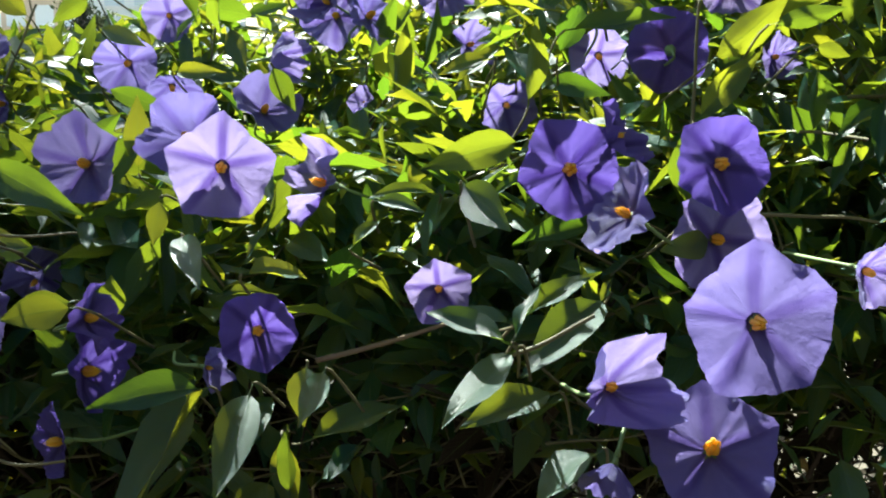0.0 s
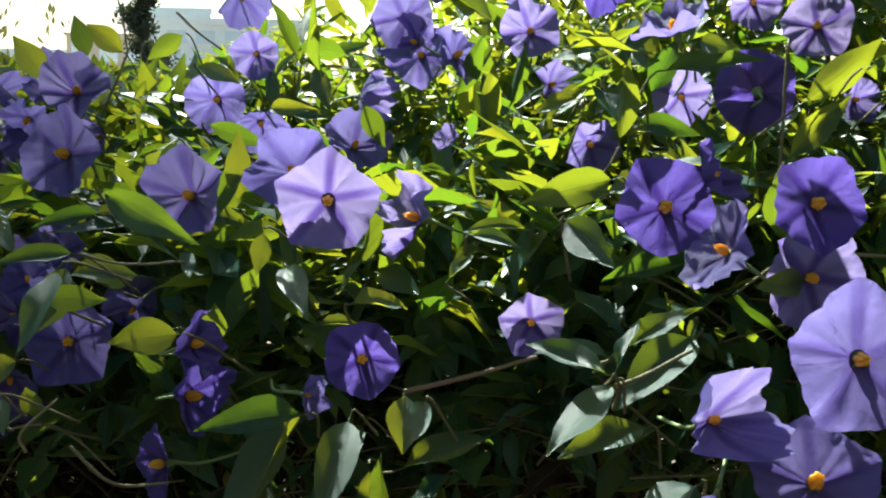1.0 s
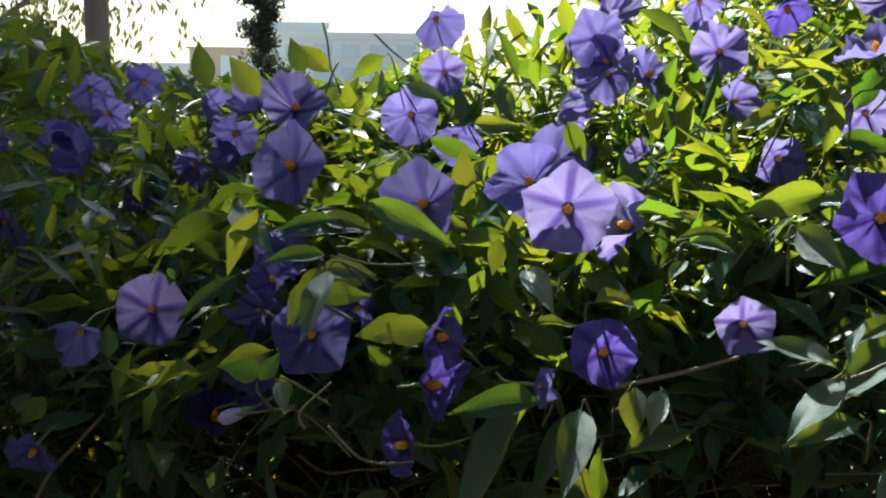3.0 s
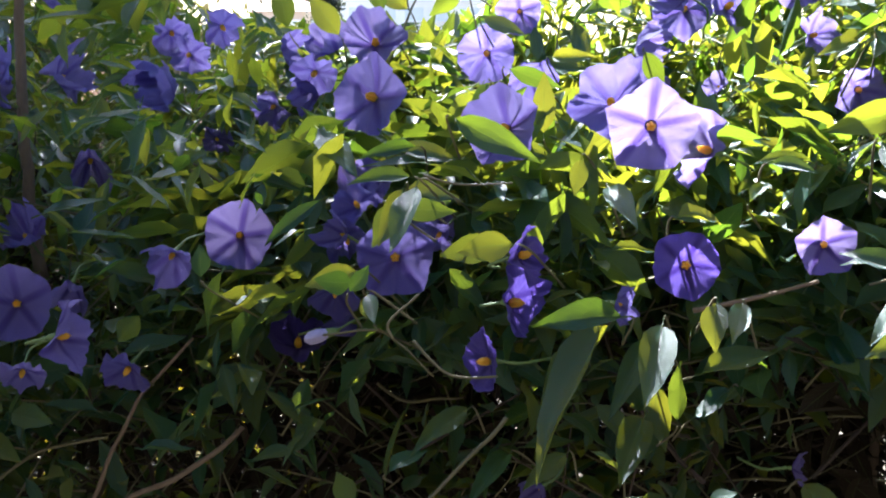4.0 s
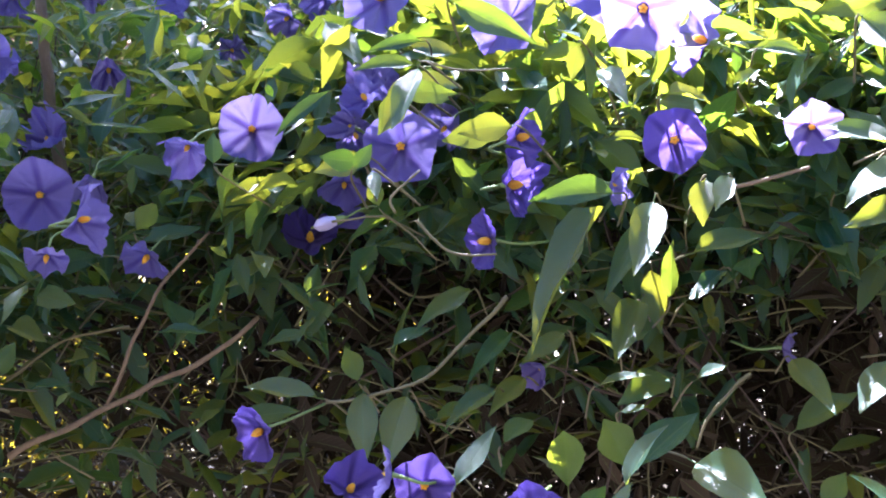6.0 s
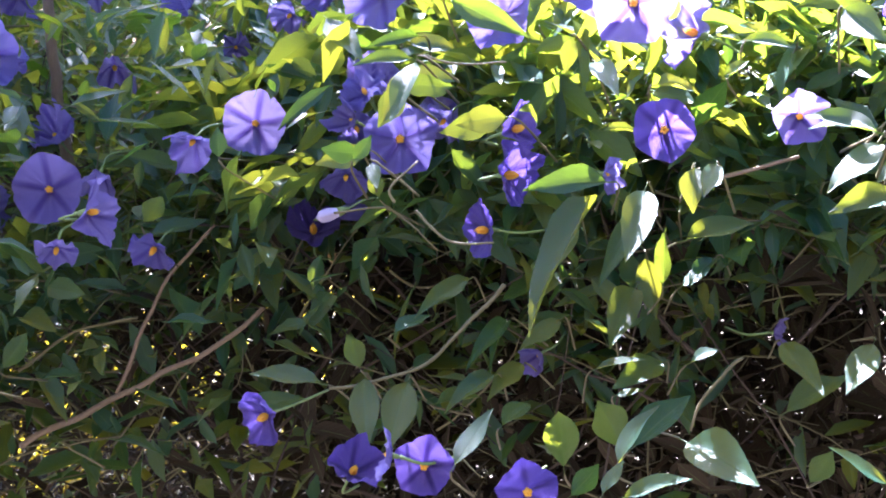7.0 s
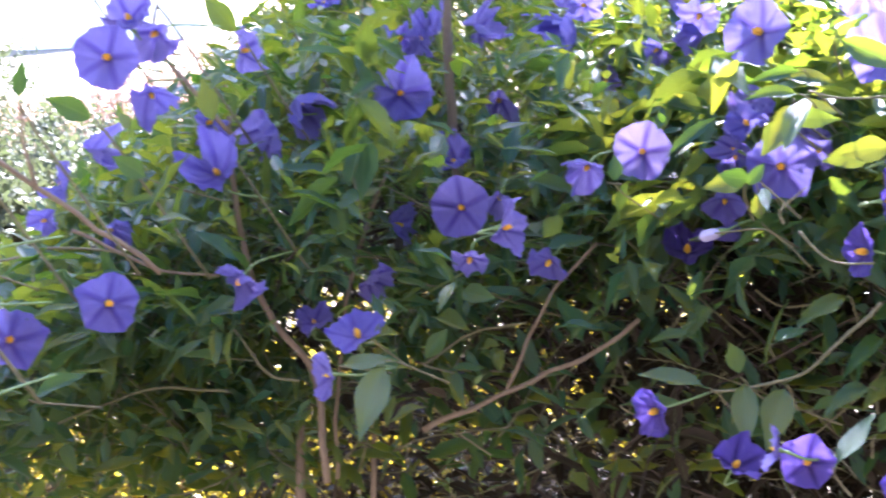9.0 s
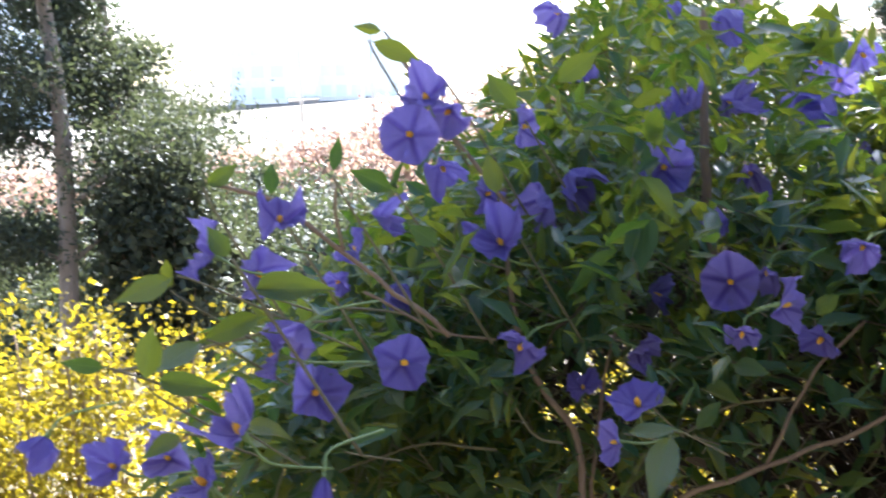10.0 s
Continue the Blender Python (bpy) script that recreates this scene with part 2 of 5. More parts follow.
def leaf_shape(seed, rows=7, full=0.44, droop=0.16, fold=0.22, twist=0.15, stalk=0.10):
    r = random.Random(seed)
    droop, fold, twist = droop * r.uniform(-0.3, 1.6), fold * r.uniform(0.3, 1.4), twist * r.uniform(-1, 1)
    ph, amp, bend = r.uniform(0, 6), r.uniform(0.01, 0.035), r.uniform(-0.07, 0.07)
    verts, uv, faces = [], [], []
    for i in range(rows + 1):
        s = i / rows
        y = stalk + (1 - stalk) * s
        half = 0.5 * (math.sin(math.pi * s ** 0.82) ** 1.02 if 0 < s < 1 else 0.0)
        half = max(half * (1.0 - 0.25 * s * s), 0.012)
        for j in range(5):
            u = (j - 2) / 2
            x = half * u
            z = fold * abs(x) * (1 - 0.5 * s) - droop * (y - 0.25) ** 2 + amp * math.sin(ph + 9 * s) * abs(u) + twist * x * s
            verts.append((x + bend * math.sin(math.pi * y), y, z))
            uv.append((0.5 + 0.5 * u, s))
    for i in range(rows):
        for j in range(4):
            a = i * 5 + j
            faces.append((a, a + 1, a + 6, a + 5))
    # the stalk, a thin three-sided rod
    n = len(verts)
    for y in (0.0, stalk + 0.02):
        for j in range(3):
            a = 2 * math.pi * j / 3
            verts.append((0.014 * math.cos(a), y, 0.014 * math.sin(a) - droop * (y - 0.25) ** 2))
            uv.append((0.5, 0.02))
    faces += [(n + j, n + (j + 1) % 3, n + 3 + (j + 1) % 3, n + 3 + j) for j in range(3)]
    return np.array(verts), faces, np.array(uv)


SHAPES = [leaf_shape(s) for s in range(14)]
PLAIN_SHAPES = [leaf_shape(s + 50, 4) for s in range(10)]
FAR_SHAPES = [far_shape(s + 90) for s in range(12)]
LEAF_MESHES = [mesh_of("leaf", v.tolist(), f, M_LEAF, uv) for v, f, uv in SHAPES]


def leaf_matrix(base, tip, width, normal):
    b, t = Vector(base), Vector(tip)
    y = t - b
    length = y.length
    y = y / length
    z = Vector(normal)
    z = (z - y * z.dot(y)).normalized()
    x = y.cross(z)
    m = Matrix((x, y, z)).transposed().to_4x4() @ Matrix.Diagonal((width, length, length, 1))
    return Matrix.Translation(b) @ m


# ---- the two flowering shrubs ----
SPLIT = -0.37
shrub_right = empty("flowering_shrub", (0.16, 0.95, 0.0), "dense tall shrub with blue-violet yellow-centred flowers and backlit leaves", "shrub", "flowering shrubs")
shrub_left = empty("flowering_shrub", (-0.50, 0.52, 0.0), "spreading shrub with violet flowers and a bare brown stem", "shrub", "flowering shrubs")
leaf_count = {shrub_right: 0, shrub_left: 0}
CLEAR = []                              # flowers and leaves placed one by one: centre, radius
SUNLIT = []                             # flowers that stand in a gap of the canopy: centre, radius
LOW_LEAVES = []                         # leaves and flowers kept in shade by leaves added over them
STAND = Vector((-0.045, 0.02, 1.18))    # the open space before the shrubs, from where one looks


def owner(p):
    return shrub_left if p[0] < SPLIT else shrub_right


def corolla(d, cup, ruffle, r, petal):
    """The five joined lobes: folds along the middle of each, a wavy rim, facing +z."""
    rings, around = 9, 60
    ph = [r.uniform(0, 6.28) for _ in range(4)]
    tilt = [r.uniform(-1, 1) for _ in range(5)]
    size = [r.uniform(-1, 1) for _ in range(5)]
    star, seed = r.uniform(0.3, 0.85), Vector((r.uniform(0, 90), r.uniform(0, 90), r.uniform(0, 90)))
    curl, curl_at = max(0.0, ruffle - 0.045) * r.uniform(3.0, 14.0) * r.choice((1, 1, -0.7)), r.uniform(0, 6.28)
    crush = 0.07 + 1.1 * max(0.0, ruffle - 0.05)
    verts, uv, faces = [(0, 0, -0.02 * d)], [(0.5, 0.5)], []
    for i in range(1, rings + 1):
        q = i / rings
        for j in range(around):
            a = 2 * math.pi * j / around
            s = (a / (2 * math.pi) * 5) % 5
            k, g = int(s + 0.5) % 5, abs(s - round(s))          # the lobe and how far off its middle, 0 to 0.5
            own = math.cos(math.pi * g) ** 2
            notch = max(0.0, g - 0.36) / 0.14
            point = math.cos(math.pi / 5) / math.cos(math.pi / 5 - 2 * math.pi * g / 5)          # a five-cornered outline
            rim = 1.04 + star * (point - 1) + 0.05 * size[k] * own - 0.03 * notch * notch + 0.012 * math.sin(11 * a + ph[1])
            rad = 0.5 * d * q * (1 + (rim - 1) * q * q)
            z = d * (cup * q ** 1.7 - 0.05 * max(0.0, q - 0.55) ** 1.3 + ((0.02 + 0.9 * min(ruffle, 0.09)) * tilt[k] + ruffle * tilt[(k + 2) % 5]) * own * q * q
                     - 0.035 * q * math.exp(-(g / 0.10) ** 2) + 0.015 * q * q * math.exp(-((0.5 - g) / 0.08) ** 2)
                     + ruffle * q ** 3 * (0.45 * math.sin(3 * a + ph[2]) + 0.35 * math.sin(7 * a + ph[3]) + 0.16 * math.sin(17 * a + ph[1]))
                     + 0.012 * q ** 4 * math.sin(23 * a + ph[0]) + 0.10 * (q - 0.25) * max(0.0, 0.9 - cup)
                     + crush * q * q * noise.noise(Vector((math.cos(a) * q * 2.2, math.sin(a) * q * 2.2, 0)) + seed)
                     + 0.7 * crush * q * noise.noise(Vector((math.cos(a) * 4.5, math.sin(a) * 4.5, q)) + seed))
            z += d * curl * (0.5 * q * math.cos(a - curl_at)) ** 2
            shrink = 1.0 - 0.4 * max(0.0, cup - 0.12) * q
            verts.append((rad * math.cos(a) * shrink, rad * math.sin(a) * shrink, z))
            uv.append((0.5 + 0.5 * q * math.cos(a), 0.5 + 0.5 * q * math.sin(a)))
    for j in range(around):
        faces.append((0, 1 + j, 1 + (j + 1) % around))
    for i in range(rings - 1):
        for j in range(around):
            a, b = 1 + i * around + j, 1 + i * around + (j + 1) % around
            faces.append((a, a + around, b + around, b))
    return mesh_of("flower", verts, faces, petal, uv)


def anther_mesh():
    """Five stout anthers and the pale tip of the style, height about 1."""
    h = Heap()
    for i in range(5):
        a = 2 * math.pi * i / 5
        dx, dy = math.cos(a), math.sin(a)
        line = [(0.20 * dx, 0.20 * dy, 0), (0.36 * dx, 0.36 * dy, 0.3), (0.29 * dx, 0.29 * dy, 0.7), (0.20 * dx, 0.20 * dy, 1.0)]
        h.add(*tube(line, [0.12, 0.23, 0.21, 0.06], 7))
    h.add(*tube([(0, 0, 0.2), (0.03, 0, 1.2)], [0.05, 0.06], 5))
    return h.mesh("anther", M_ANTHER)


def calyx_mesh():
    h = Heap()
    h.add(*tube([(0, 0, -1.0), (0, 0, -0.7), (0, 0, -0.25), (0, 0, 0.05)], [0.18, 0.45, 0.55, 0.75], 8))
    return h.mesh("calyx", M_CALYX)


ANTHER, CALYX = anther_mesh(), calyx_mesh()
flower_number = 0


def flower(at, face, d, cup, ruffle, shade_toned=False, sunlit=False):
    global flower_number
    flower_number += 1
    r = random.Random(flower_number * 31)
    ruffle *= 1.5 if at[0] < -0.4 else 1.0           # the flowers of the spreading shrub are more crumpled
    at, z = Vector(at), Vector(face).normalized()
    x = z.orthogonal().normalized()
    m = Matrix.Translation(at) @ Matrix((x, z.cross(x), z)).transposed().to_4x4() @ Matrix.Rotation(r.uniform(0, 6.28), 4, "Z")
    shrub = owner(at)
    fl = part("flower", corolla(d, cup, ruffle, r, M_PETAL_SHADE if shade_toned else M_PETAL), shrub, m, "violet flower with shade put into its darker petal colour" if shade_toned else "")
    wide = 0.125 if shade_toned else r.uniform(0.085, 0.11)
    part("anther", ANTHER, fl, m @ Matrix.Diagonal((wide * d, wide * d, 1.6 * wide * d, 1)), "orange-yellow anther cone")
    part("calyx", CALYX, fl, m @ Matrix.Translation((0, 0, -0.02 * d)) @ Matrix.Diagonal((0.095 * d, 0.095 * d, 0.14 * d, 1)), "green calyx")
    back = at - z * 0.16 * d
    bend = back - z * 0.010 + Vector((0, 0.003, -0.002))
    end = bend - z * 0.006 + Vector((r.uniform(-0.006, 0.006), 0.025, -0.004))
    line = smooth_line([back, bend, end], 5)
    v, f = tube(line, [0.0010] + [0.0006] * (len(line) - 1), 5)
    inv = base_of(fl).inverted()
    part("flower_stalk", mesh_of("flower_stalk", [inv @ q for q in v], f, M_CALYX), fl)
    CLEAR.append((at, 0.42 * d))
    if sunlit or (at.z > 1.165 and not shade_toned):
        SUNLIT.append((at, 0.5 * d))
    if shade_toned or (at.y < 0.41 and at.z < 1.11 and at.x > 0):
        LOW_LEAVES.append(at)


def bud(tip, base, root):
    """A closed pleated flower bud in its calyx, on a thin stalk."""
    tip, base, root = Vector(tip), Vector(base), Vector(root)
    axis = (tip - base).normalized()
    length = (tip - base).length
    shrub = owner(base)
    verts, faces = [], []
    side = axis.orthogonal().normalized()
    up = axis.cross(side)
    rows, around = 8, 20
    for i in range(rows + 1):
        q = i / rows
        rad = length * (0.05 + 0.15 * math.sin(math.pi * min(q * 0.78, 1.0)) ** 1.2) * (1.0 if q < 0.99 else 0.3)
        for j in range(around):
            a = 2 * math.pi * j / around
            w = rad * (1 + 0.16 * q * math.cos(5 * a + 2.0 * q))
            verts.append(axis * length * q + side * w * math.cos(a) + up * w * math.sin(a))
    for i in range(rows):
        for j in range(around):
            a, b = i * around + j, i * around + (j + 1) % around
            faces.append((a, b, b + around, a + around))
    faces.append(tuple(range(rows * around, (rows + 1) * around)))
    ob = part("bud", mesh_of("bud", verts, faces, M_BUD), shrub, Matrix.Translation(base), "pale lavender closed bud")
    v, f = tube([axis * -0.1 * length, axis * 0.1 * length, axis * 0.3 * length], [0.06 * length, 0.13 * length, 0.16 * length], 8)
    part("calyx", mesh_of("calyx", v, f, M_CALYX), ob, None, "green calyx")
    bend = base.lerp(root, 0.5) + Vector((0, 0, 0.004))
    line = smooth_line([Vector((0, 0, 0)), bend - base, root - base], 6)
    v, f = tube(line, [0.0005] * len(line), 5)
    part("flower_stalk", mesh_of("flower_stalk", v, f, M_CALYX), ob)
    CLEAR.append(((tip + base) / 2, 0.35 * length))


def hero_leaf(base, tip, width, normal):
    mid = (Vector(base) + Vector(tip)) / 2
    shrub = owner(mid)
    n = Vector(normal)
    if mid.y < 0.56 and mid.z > 1.085 and -0.25 < mid.x < -0.13:
        SUNLIT.append((mid, 0.35 * (Vector(tip) - Vector(base)).length))
    elif mid.z < (1.13 if mid.x > -0.10 else 1.07) and shrub is shrub_right and n.dot(TO_SUN) < 0.05:
        # the low leaves lie flatter, with the sun on their upper sides
        lean = 0.035 if Vector(tip).z < Vector(base).z else -0.035
        tip = STAND + (Vector(tip) - STAND) * (1 - lean)
        base = STAND + (Vector(base) - STAND) * (1 + 0.6 * lean)
        n = n if n.dot(STAND - mid) > 0 else -n
        normal = n + Vector((0, 0, (0.30 - n.dot(TO_SUN)) / TO_SUN.z))
    part("leaf", LEAF_MESHES[rng.randrange(14)], shrub, leaf_matrix(base, tip, width * (1.0 if mid.z < 1.13 else 0.9), normal))
    leaf_count[shrub] += 1
    CLEAR.append((mid, 0.38 * width))
    LOW_LEAVES.append(mid) if mid.z < 1.125 and shrub is shrub_right else None
    # a stalk that reaches back to a twig
    b = Vector(base)
    d = (b - Vector(tip)).normalized()
    side = Vector((rng.uniform(-0.25, 0.25), 0.95, rng.uniform(-0.7, -0.3))).normalized()
    reach, thick = 0.05, 0.00042
    if shrub is shrub_left and b.z > 1.115:
        side, reach, thick = Vector((0.35, 0.35, -0.87)), 0.10, 0.0007          # a shoot that stands up out of the shrub
    line = smooth_line([b, b + d * 0.002 + side * 0.2 * reach, b + d * 0.002 + side * reach], 4)
    heaps[shrub].add(*tube(line, [thick + 0.00002 * i for i in range(len(line))], 5))


def glint_leaf(base, tip, width):
    """A leaf in a sunbeam, lying so that its glossy upper side shines towards the open space."""
    mid = (Vector(base) + Vector(tip)) / 2
    n = (STAND - mid).normalized() + TO_SUN
    hero_leaf(base, tip, width, (n.x + rng.uniform(-0.15, 0.15), n.y, n.z + rng.uniform(-0.1, 0.1)))
    LOW_LEAVES[:] = [q for q in LOW_LEAVES if (q - mid).length > 1e-4]
    SUNLIT.append((mid, 0.28 * (Vector(tip) - Vector(base)).length))


def hero_branch(radius, *points):
    line = smooth_line(points, 6)
    n = len(line)
    shrub = owner(line[n // 2])
    line = [p + Vector((0.0025 * noise.noise(p * 40), 0.0025 * noise.noise(p * 40 + Vector((5, 0, 0))), 0.003 * noise.noise(p * 40 + Vector((0, 9, 0))))) for p in line]
    for q in line[::2]:
        CLEAR.append((q, radius + 0.002))
    v, f = tube(line, [radius * (1.12 - 0.35 * i / n) for i in range(n)], 8)
    o = base_of(shrub).translation
    part("branch", mesh_of("branch", [q - o for q in v], f, M_BARK if radius > 0.0009 else M_TWIG), shrub)


heaps = {shrub_right: Heap(), shrub_left: Heap()}

flower((-0.085, 0.475, 1.156), (0.129, -0.987, -0.095), 0.0346, 0.12, 0.06, sunlit=True)
flower((-0.101, 0.500, 1.162), (-0.189, -0.858, 0.478), 0.0310, 0.12, 0.06, sunlit=True)
flower((0.024, 0.491, 1.154), (0.077, -0.986, 0.149), 0.0338, 0.10, 0.05, True)
flower((0.037, 0.491, 1.163), (0.784, -0.323, 0.530), 0.0240, 0.20, 0.10, True)
flower((0.039, 0.453, 1.145), (-0.839, -0.303, 0.452), 0.0302, 0.15, 0.10)
flower((0.068, 0.472, 1.158), (0.174, -0.964, 0.198), 0.0306, 0.10, 0.05, True)
flower((0.070, 0.484, 1.133), (0.329, -0.943, 0.046), 0.0355, 0.10, 0.08)
flower((0.065, 0.401, 1.126), (0.077, -0.983, 0.169), 0.0392, 0.05, 0.05, sunlit=True)
flower((0.053, 0.390, 1.096), (0.030, -0.760, 0.640), 0.0348, 0.04, 0.02)
flower((0.029, 0.403, 1.108), (0.328, -0.877, 0.351), 0.0258, 0.35, 0.22)
flower((0.105, 0.444, 1.131), (0.533, -0.832, -0.151), 0.0225, 0.20, 0.10, sunlit=True)
flower((0.031, 0.403, 1.087), (-0.305, -0.540, -0.785), 0.0161, 0.30, 0.10)
flower((-0.019, 0.520, 1.108), (0.079, -0.996, 0.050), 0.0249, 0.28, 0.05, sunlit=True)
flower((-0.070, 0.450, 1.110), (0.077, -0.986, 0.149), 0.0242, 0.10, 0.05, True)
flower((-0.146, 0.490, 1.060), (-0.760, -0.640, 0.087), 0.0260, 0.10, 0.05, True)
flower((-0.139, 0.496, 1.083), (0.930, -0.330, 0.120), 0.0290, 0.14, 0.08, True)
flower((-0.134, 0.486, 1.104), (0.940, -0.220, 0.260), 0.0250, 0.22, 0.10, True)
flower((-0.234, 0.631, 1.157), (-0.290, -0.939, 0.185), 0.0416, 0.10, 0.06, sunlit=True)
flower((-0.249, 0.684, 1.184), (0.270, -0.853, 0.447), 0.0369, 0.20, 0.15)
flower((-0.206, 0.789, 1.179), (0.080, -0.972, -0.219), 0.0371, 0.12, 0.08)
flower((-0.149, 0.540, 1.149), (-0.243, -0.940, 0.240), 0.0355, 0.12, 0.10)
flower((-0.171, 0.749, 1.168), (0.298, -0.762, -0.575), 0.0312, 0.15, 0.10)
flower((-0.104, 0.652, 1.161), (0.430, -0.651, 0.626), 0.0318, 0.15, 0.12)
flower((-0.064, 0.560, 1.140), (-0.898, -0.362, 0.251), 0.0367, 0.20, 0.15)
flower((-0.023, 0.707, 1.217), (-0.025, -0.969, 0.244), 0.0307, 0.12, 0.10)
flower((-0.012, 0.755, 1.190), (0.689, -0.682, 0.247), 0.0301, 0.15, 0.10)
flower((0.007, 0.681, 1.163), (0.306, -0.931, -0.199), 0.0288, 0.12, 0.08)
flower((0.053, 0.708, 1.186), (0.079, -0.932, -0.355), 0.0307, 0.12, 0.05)
flower((0.073, 0.609, 1.190), (0.017, 0.999, 0.049), 0.0355, 0.10, 0.06, True)
flower((0.034, 0.569, 1.213), (-0.373, -0.223, 0.901), 0.0326, 0.15, 0.10)
flower((0.102, 0.636, 1.218), (-0.143, -0.926, 0.349), 0.0308, 0.10, 0.08)
flower((0.088, 0.718, 1.233), (0.081, -0.982, -0.171), 0.0284, 0.15, 0.10)
flower((-0.089, 0.723, 1.224), (0.081, -0.989, -0.121), 0.0352, 0.15, 0.10)
flower((-0.083, 0.761, 1.205), (-0.194, -0.950, 0.245), 0.0359, 0.12, 0.10)
flower((-0.193, 0.834, 1.206), (0.081, -0.985, -0.153), 0.0322, 0.15, 0.12)
flower((-0.235, 0.614, 1.113), (0.322, -0.804, 0.499), 0.0268, 0.15, 0.10)
flower((-0.200, 0.614, 1.093), (0.388, -0.910, 0.145), 0.0243, 0.15, 0.10)
flower((-0.061, 0.696, 1.162), (-0.608, -0.636, 0.475), 0.0156, 0.30, 0.10)
flower((0.153, 0.767, 1.184), (0.463, -0.875, 0.142), 0.0292, 0.15, 0.10)
flower((-0.273, 0.618, 1.026), (0.174, -0.445, 0.879), 0.0311, 0.15, 0.12, True)
flower((-0.393, 0.903, 1.137), (-0.234, -0.882, -0.409), 0.0348, 0.22, 0.09)
flower((-0.197, 0.535, 1.092), (0.172, -0.972, 0.163), 0.0367, 0.08, 0.06, sunlit=True)
flower((-0.227, 0.584, 1.111), (0.051, -0.660, 0.750), 0.0247, 0.25, 0.27)
flower((-0.237, 0.590, 1.090), (0.481, -0.592, -0.647), 0.0238, 0.18, 0.15)
flower((-0.189, 0.588, 1.095), (-0.437, -0.644, -0.628), 0.0255, 0.20, 0.14)
flower((-0.281, 0.562, 1.094), (0.244, -0.927, 0.286), 0.0340, 0.12, 0.03, sunlit=True)
flower((-0.305, 0.540, 1.088), (-0.089, -0.859, -0.504), 0.0262, 0.30, 0.16, sunlit=True)
flower((-0.457, 0.662, 1.069), (-0.052, -0.734, 0.677), 0.0324, 0.20, 0.17)
flower((-0.379, 0.527, 1.063), (0.306, -0.929, 0.209), 0.0359, 0.10, 0.05, sunlit=True)
flower((-0.320, 0.463, 1.066), (0.960, 0.180, 0.120), 0.0335, 0.22, 0.10, sunlit=True)
flower((-0.373, 0.566, 1.065), (0.001, -0.658, -0.753), 0.0237, 0.29, 0.15)
flower((-0.355, 0.491, 1.042), (0.174, -0.707, -0.685), 0.0217, 0.20, 0.10)
flower((-0.324, 0.529, 1.035), (-0.145, -0.803, -0.578), 0.0264, 0.20, 0.10)
flower((-0.397, 0.736, 1.149), (-0.581, -0.599, 0.551), 0.0352, 0.23, 0.13)
flower((-0.426, 0.868, 1.114), (0.632, -0.662, -0.404), 0.0255, 0.21, 0.15)
flower((-0.486, 0.789, 1.104), (0.444, -0.775, -0.450), 0.0310, 0.30, 0.20)
flower((-0.561, 0.792, 1.154), (0.877, -0.459, -0.142), 0.0322, 0.17, 0.15)
flower((-0.255, 0.730, 1.159), (-0.586, -0.810, -0.015), 0.0273, 0.23, 0.12)
flower((-0.323, 0.797, 1.156), (-0.560, -0.728, -0.396), 0.0284, 0.29, 0.15)
flower((-0.558, 0.899, 1.159), (0.637, -0.461, -0.618), 0.0292, 0.15, 0.15)
flower((-0.476, 0.647, 1.117), (0.653, -0.459, -0.602), 0.0248, 0.22, 0.17)
flower((-0.465, 0.603, 1.123), (0.651, -0.728, 0.216), 0.0409, 0.12, 0.10)
flower((-0.498, 0.661, 1.159), (0.283, -0.723, -0.630), 0.0325, 0.30, 0.25)
flower((-0.491, 0.691, 1.160), (0.287, -0.664, 0.690), 0.0291, 0.40, 0.25)
flower((-0.472, 0.729, 1.161), (0.902, 0.034, 0.431), 0.0341, 0.20, 0.13)
flower((-0.590, 0.702, 1.182), (0.062, -0.485, 0.872), 0.0276, 0.17, 0.17)
flower((-0.501, 0.487, 1.157), (0.991, 0.127, 0.049), 0.0279, 0.15, 0.10)
flower((-0.492, 0.370, 1.159), (0.471, -0.865, 0.173), 0.0329, 0.08, 0.05)
flower((-0.501, 0.416, 1.170), (0.049, -0.921, -0.388), 0.0287, 0.18, 0.15)
flower((-0.526, 0.424, 1.173), (0.073, -0.461, 0.884), 0.0257, 0.20, 0.10)
flower((-0.502, 0.409, 1.138), (0.693, -0.462, -0.554), 0.0262, 0.20, 0.12)
flower((-0.485, 0.516, 1.126), (0.802, -0.140, -0.580), 0.0350, 0.30, 0.14)
flower((-0.483, 0.489, 1.112), (-0.155, -0.865, -0.476), 0.0324, 0.20, 0.10)
flower((-0.470, 0.421, 1.094), (0.194, -0.722, 0.665), 0.0350, 0.13, 0.14)
flower((-0.515, 0.468, 1.116), (0.937, -0.138, 0.321), 0.0266, 0.20, 0.10)
flower((-0.481, 0.260, 1.125), (0.563, -0.299, 0.771), 0.0251, 0.15, 0.17)
flower((-0.465, 0.230, 1.106), (0.978, 0.044, -0.206), 0.0265, 0.15, 0.12)
flower((-0.467, 0.207, 1.117), (-0.523, -0.719, 0.458), 0.0273, 0.15, 0.10)
flower((-0.569, 0.429, 1.102), (0.978, 0.072, 0.195), 0.0286, 0.29, 0.14)
flower((-0.551, 0.389, 1.089), (-0.486, -0.671, 0.560), 0.0251, 0.15, 0.10)
flower((-0.560, 0.380, 1.071), (0.144, -0.958, -0.249), 0.0177, 0.25, 0.10)
flower((-0.574, 0.440, 1.055), (0.851, -0.258, -0.457), 0.0231, 0.28, 0.13)
flower((-0.479, 0.342, 1.040), (0.877, -0.460, 0.136), 0.0323, 0.10, 0.06)
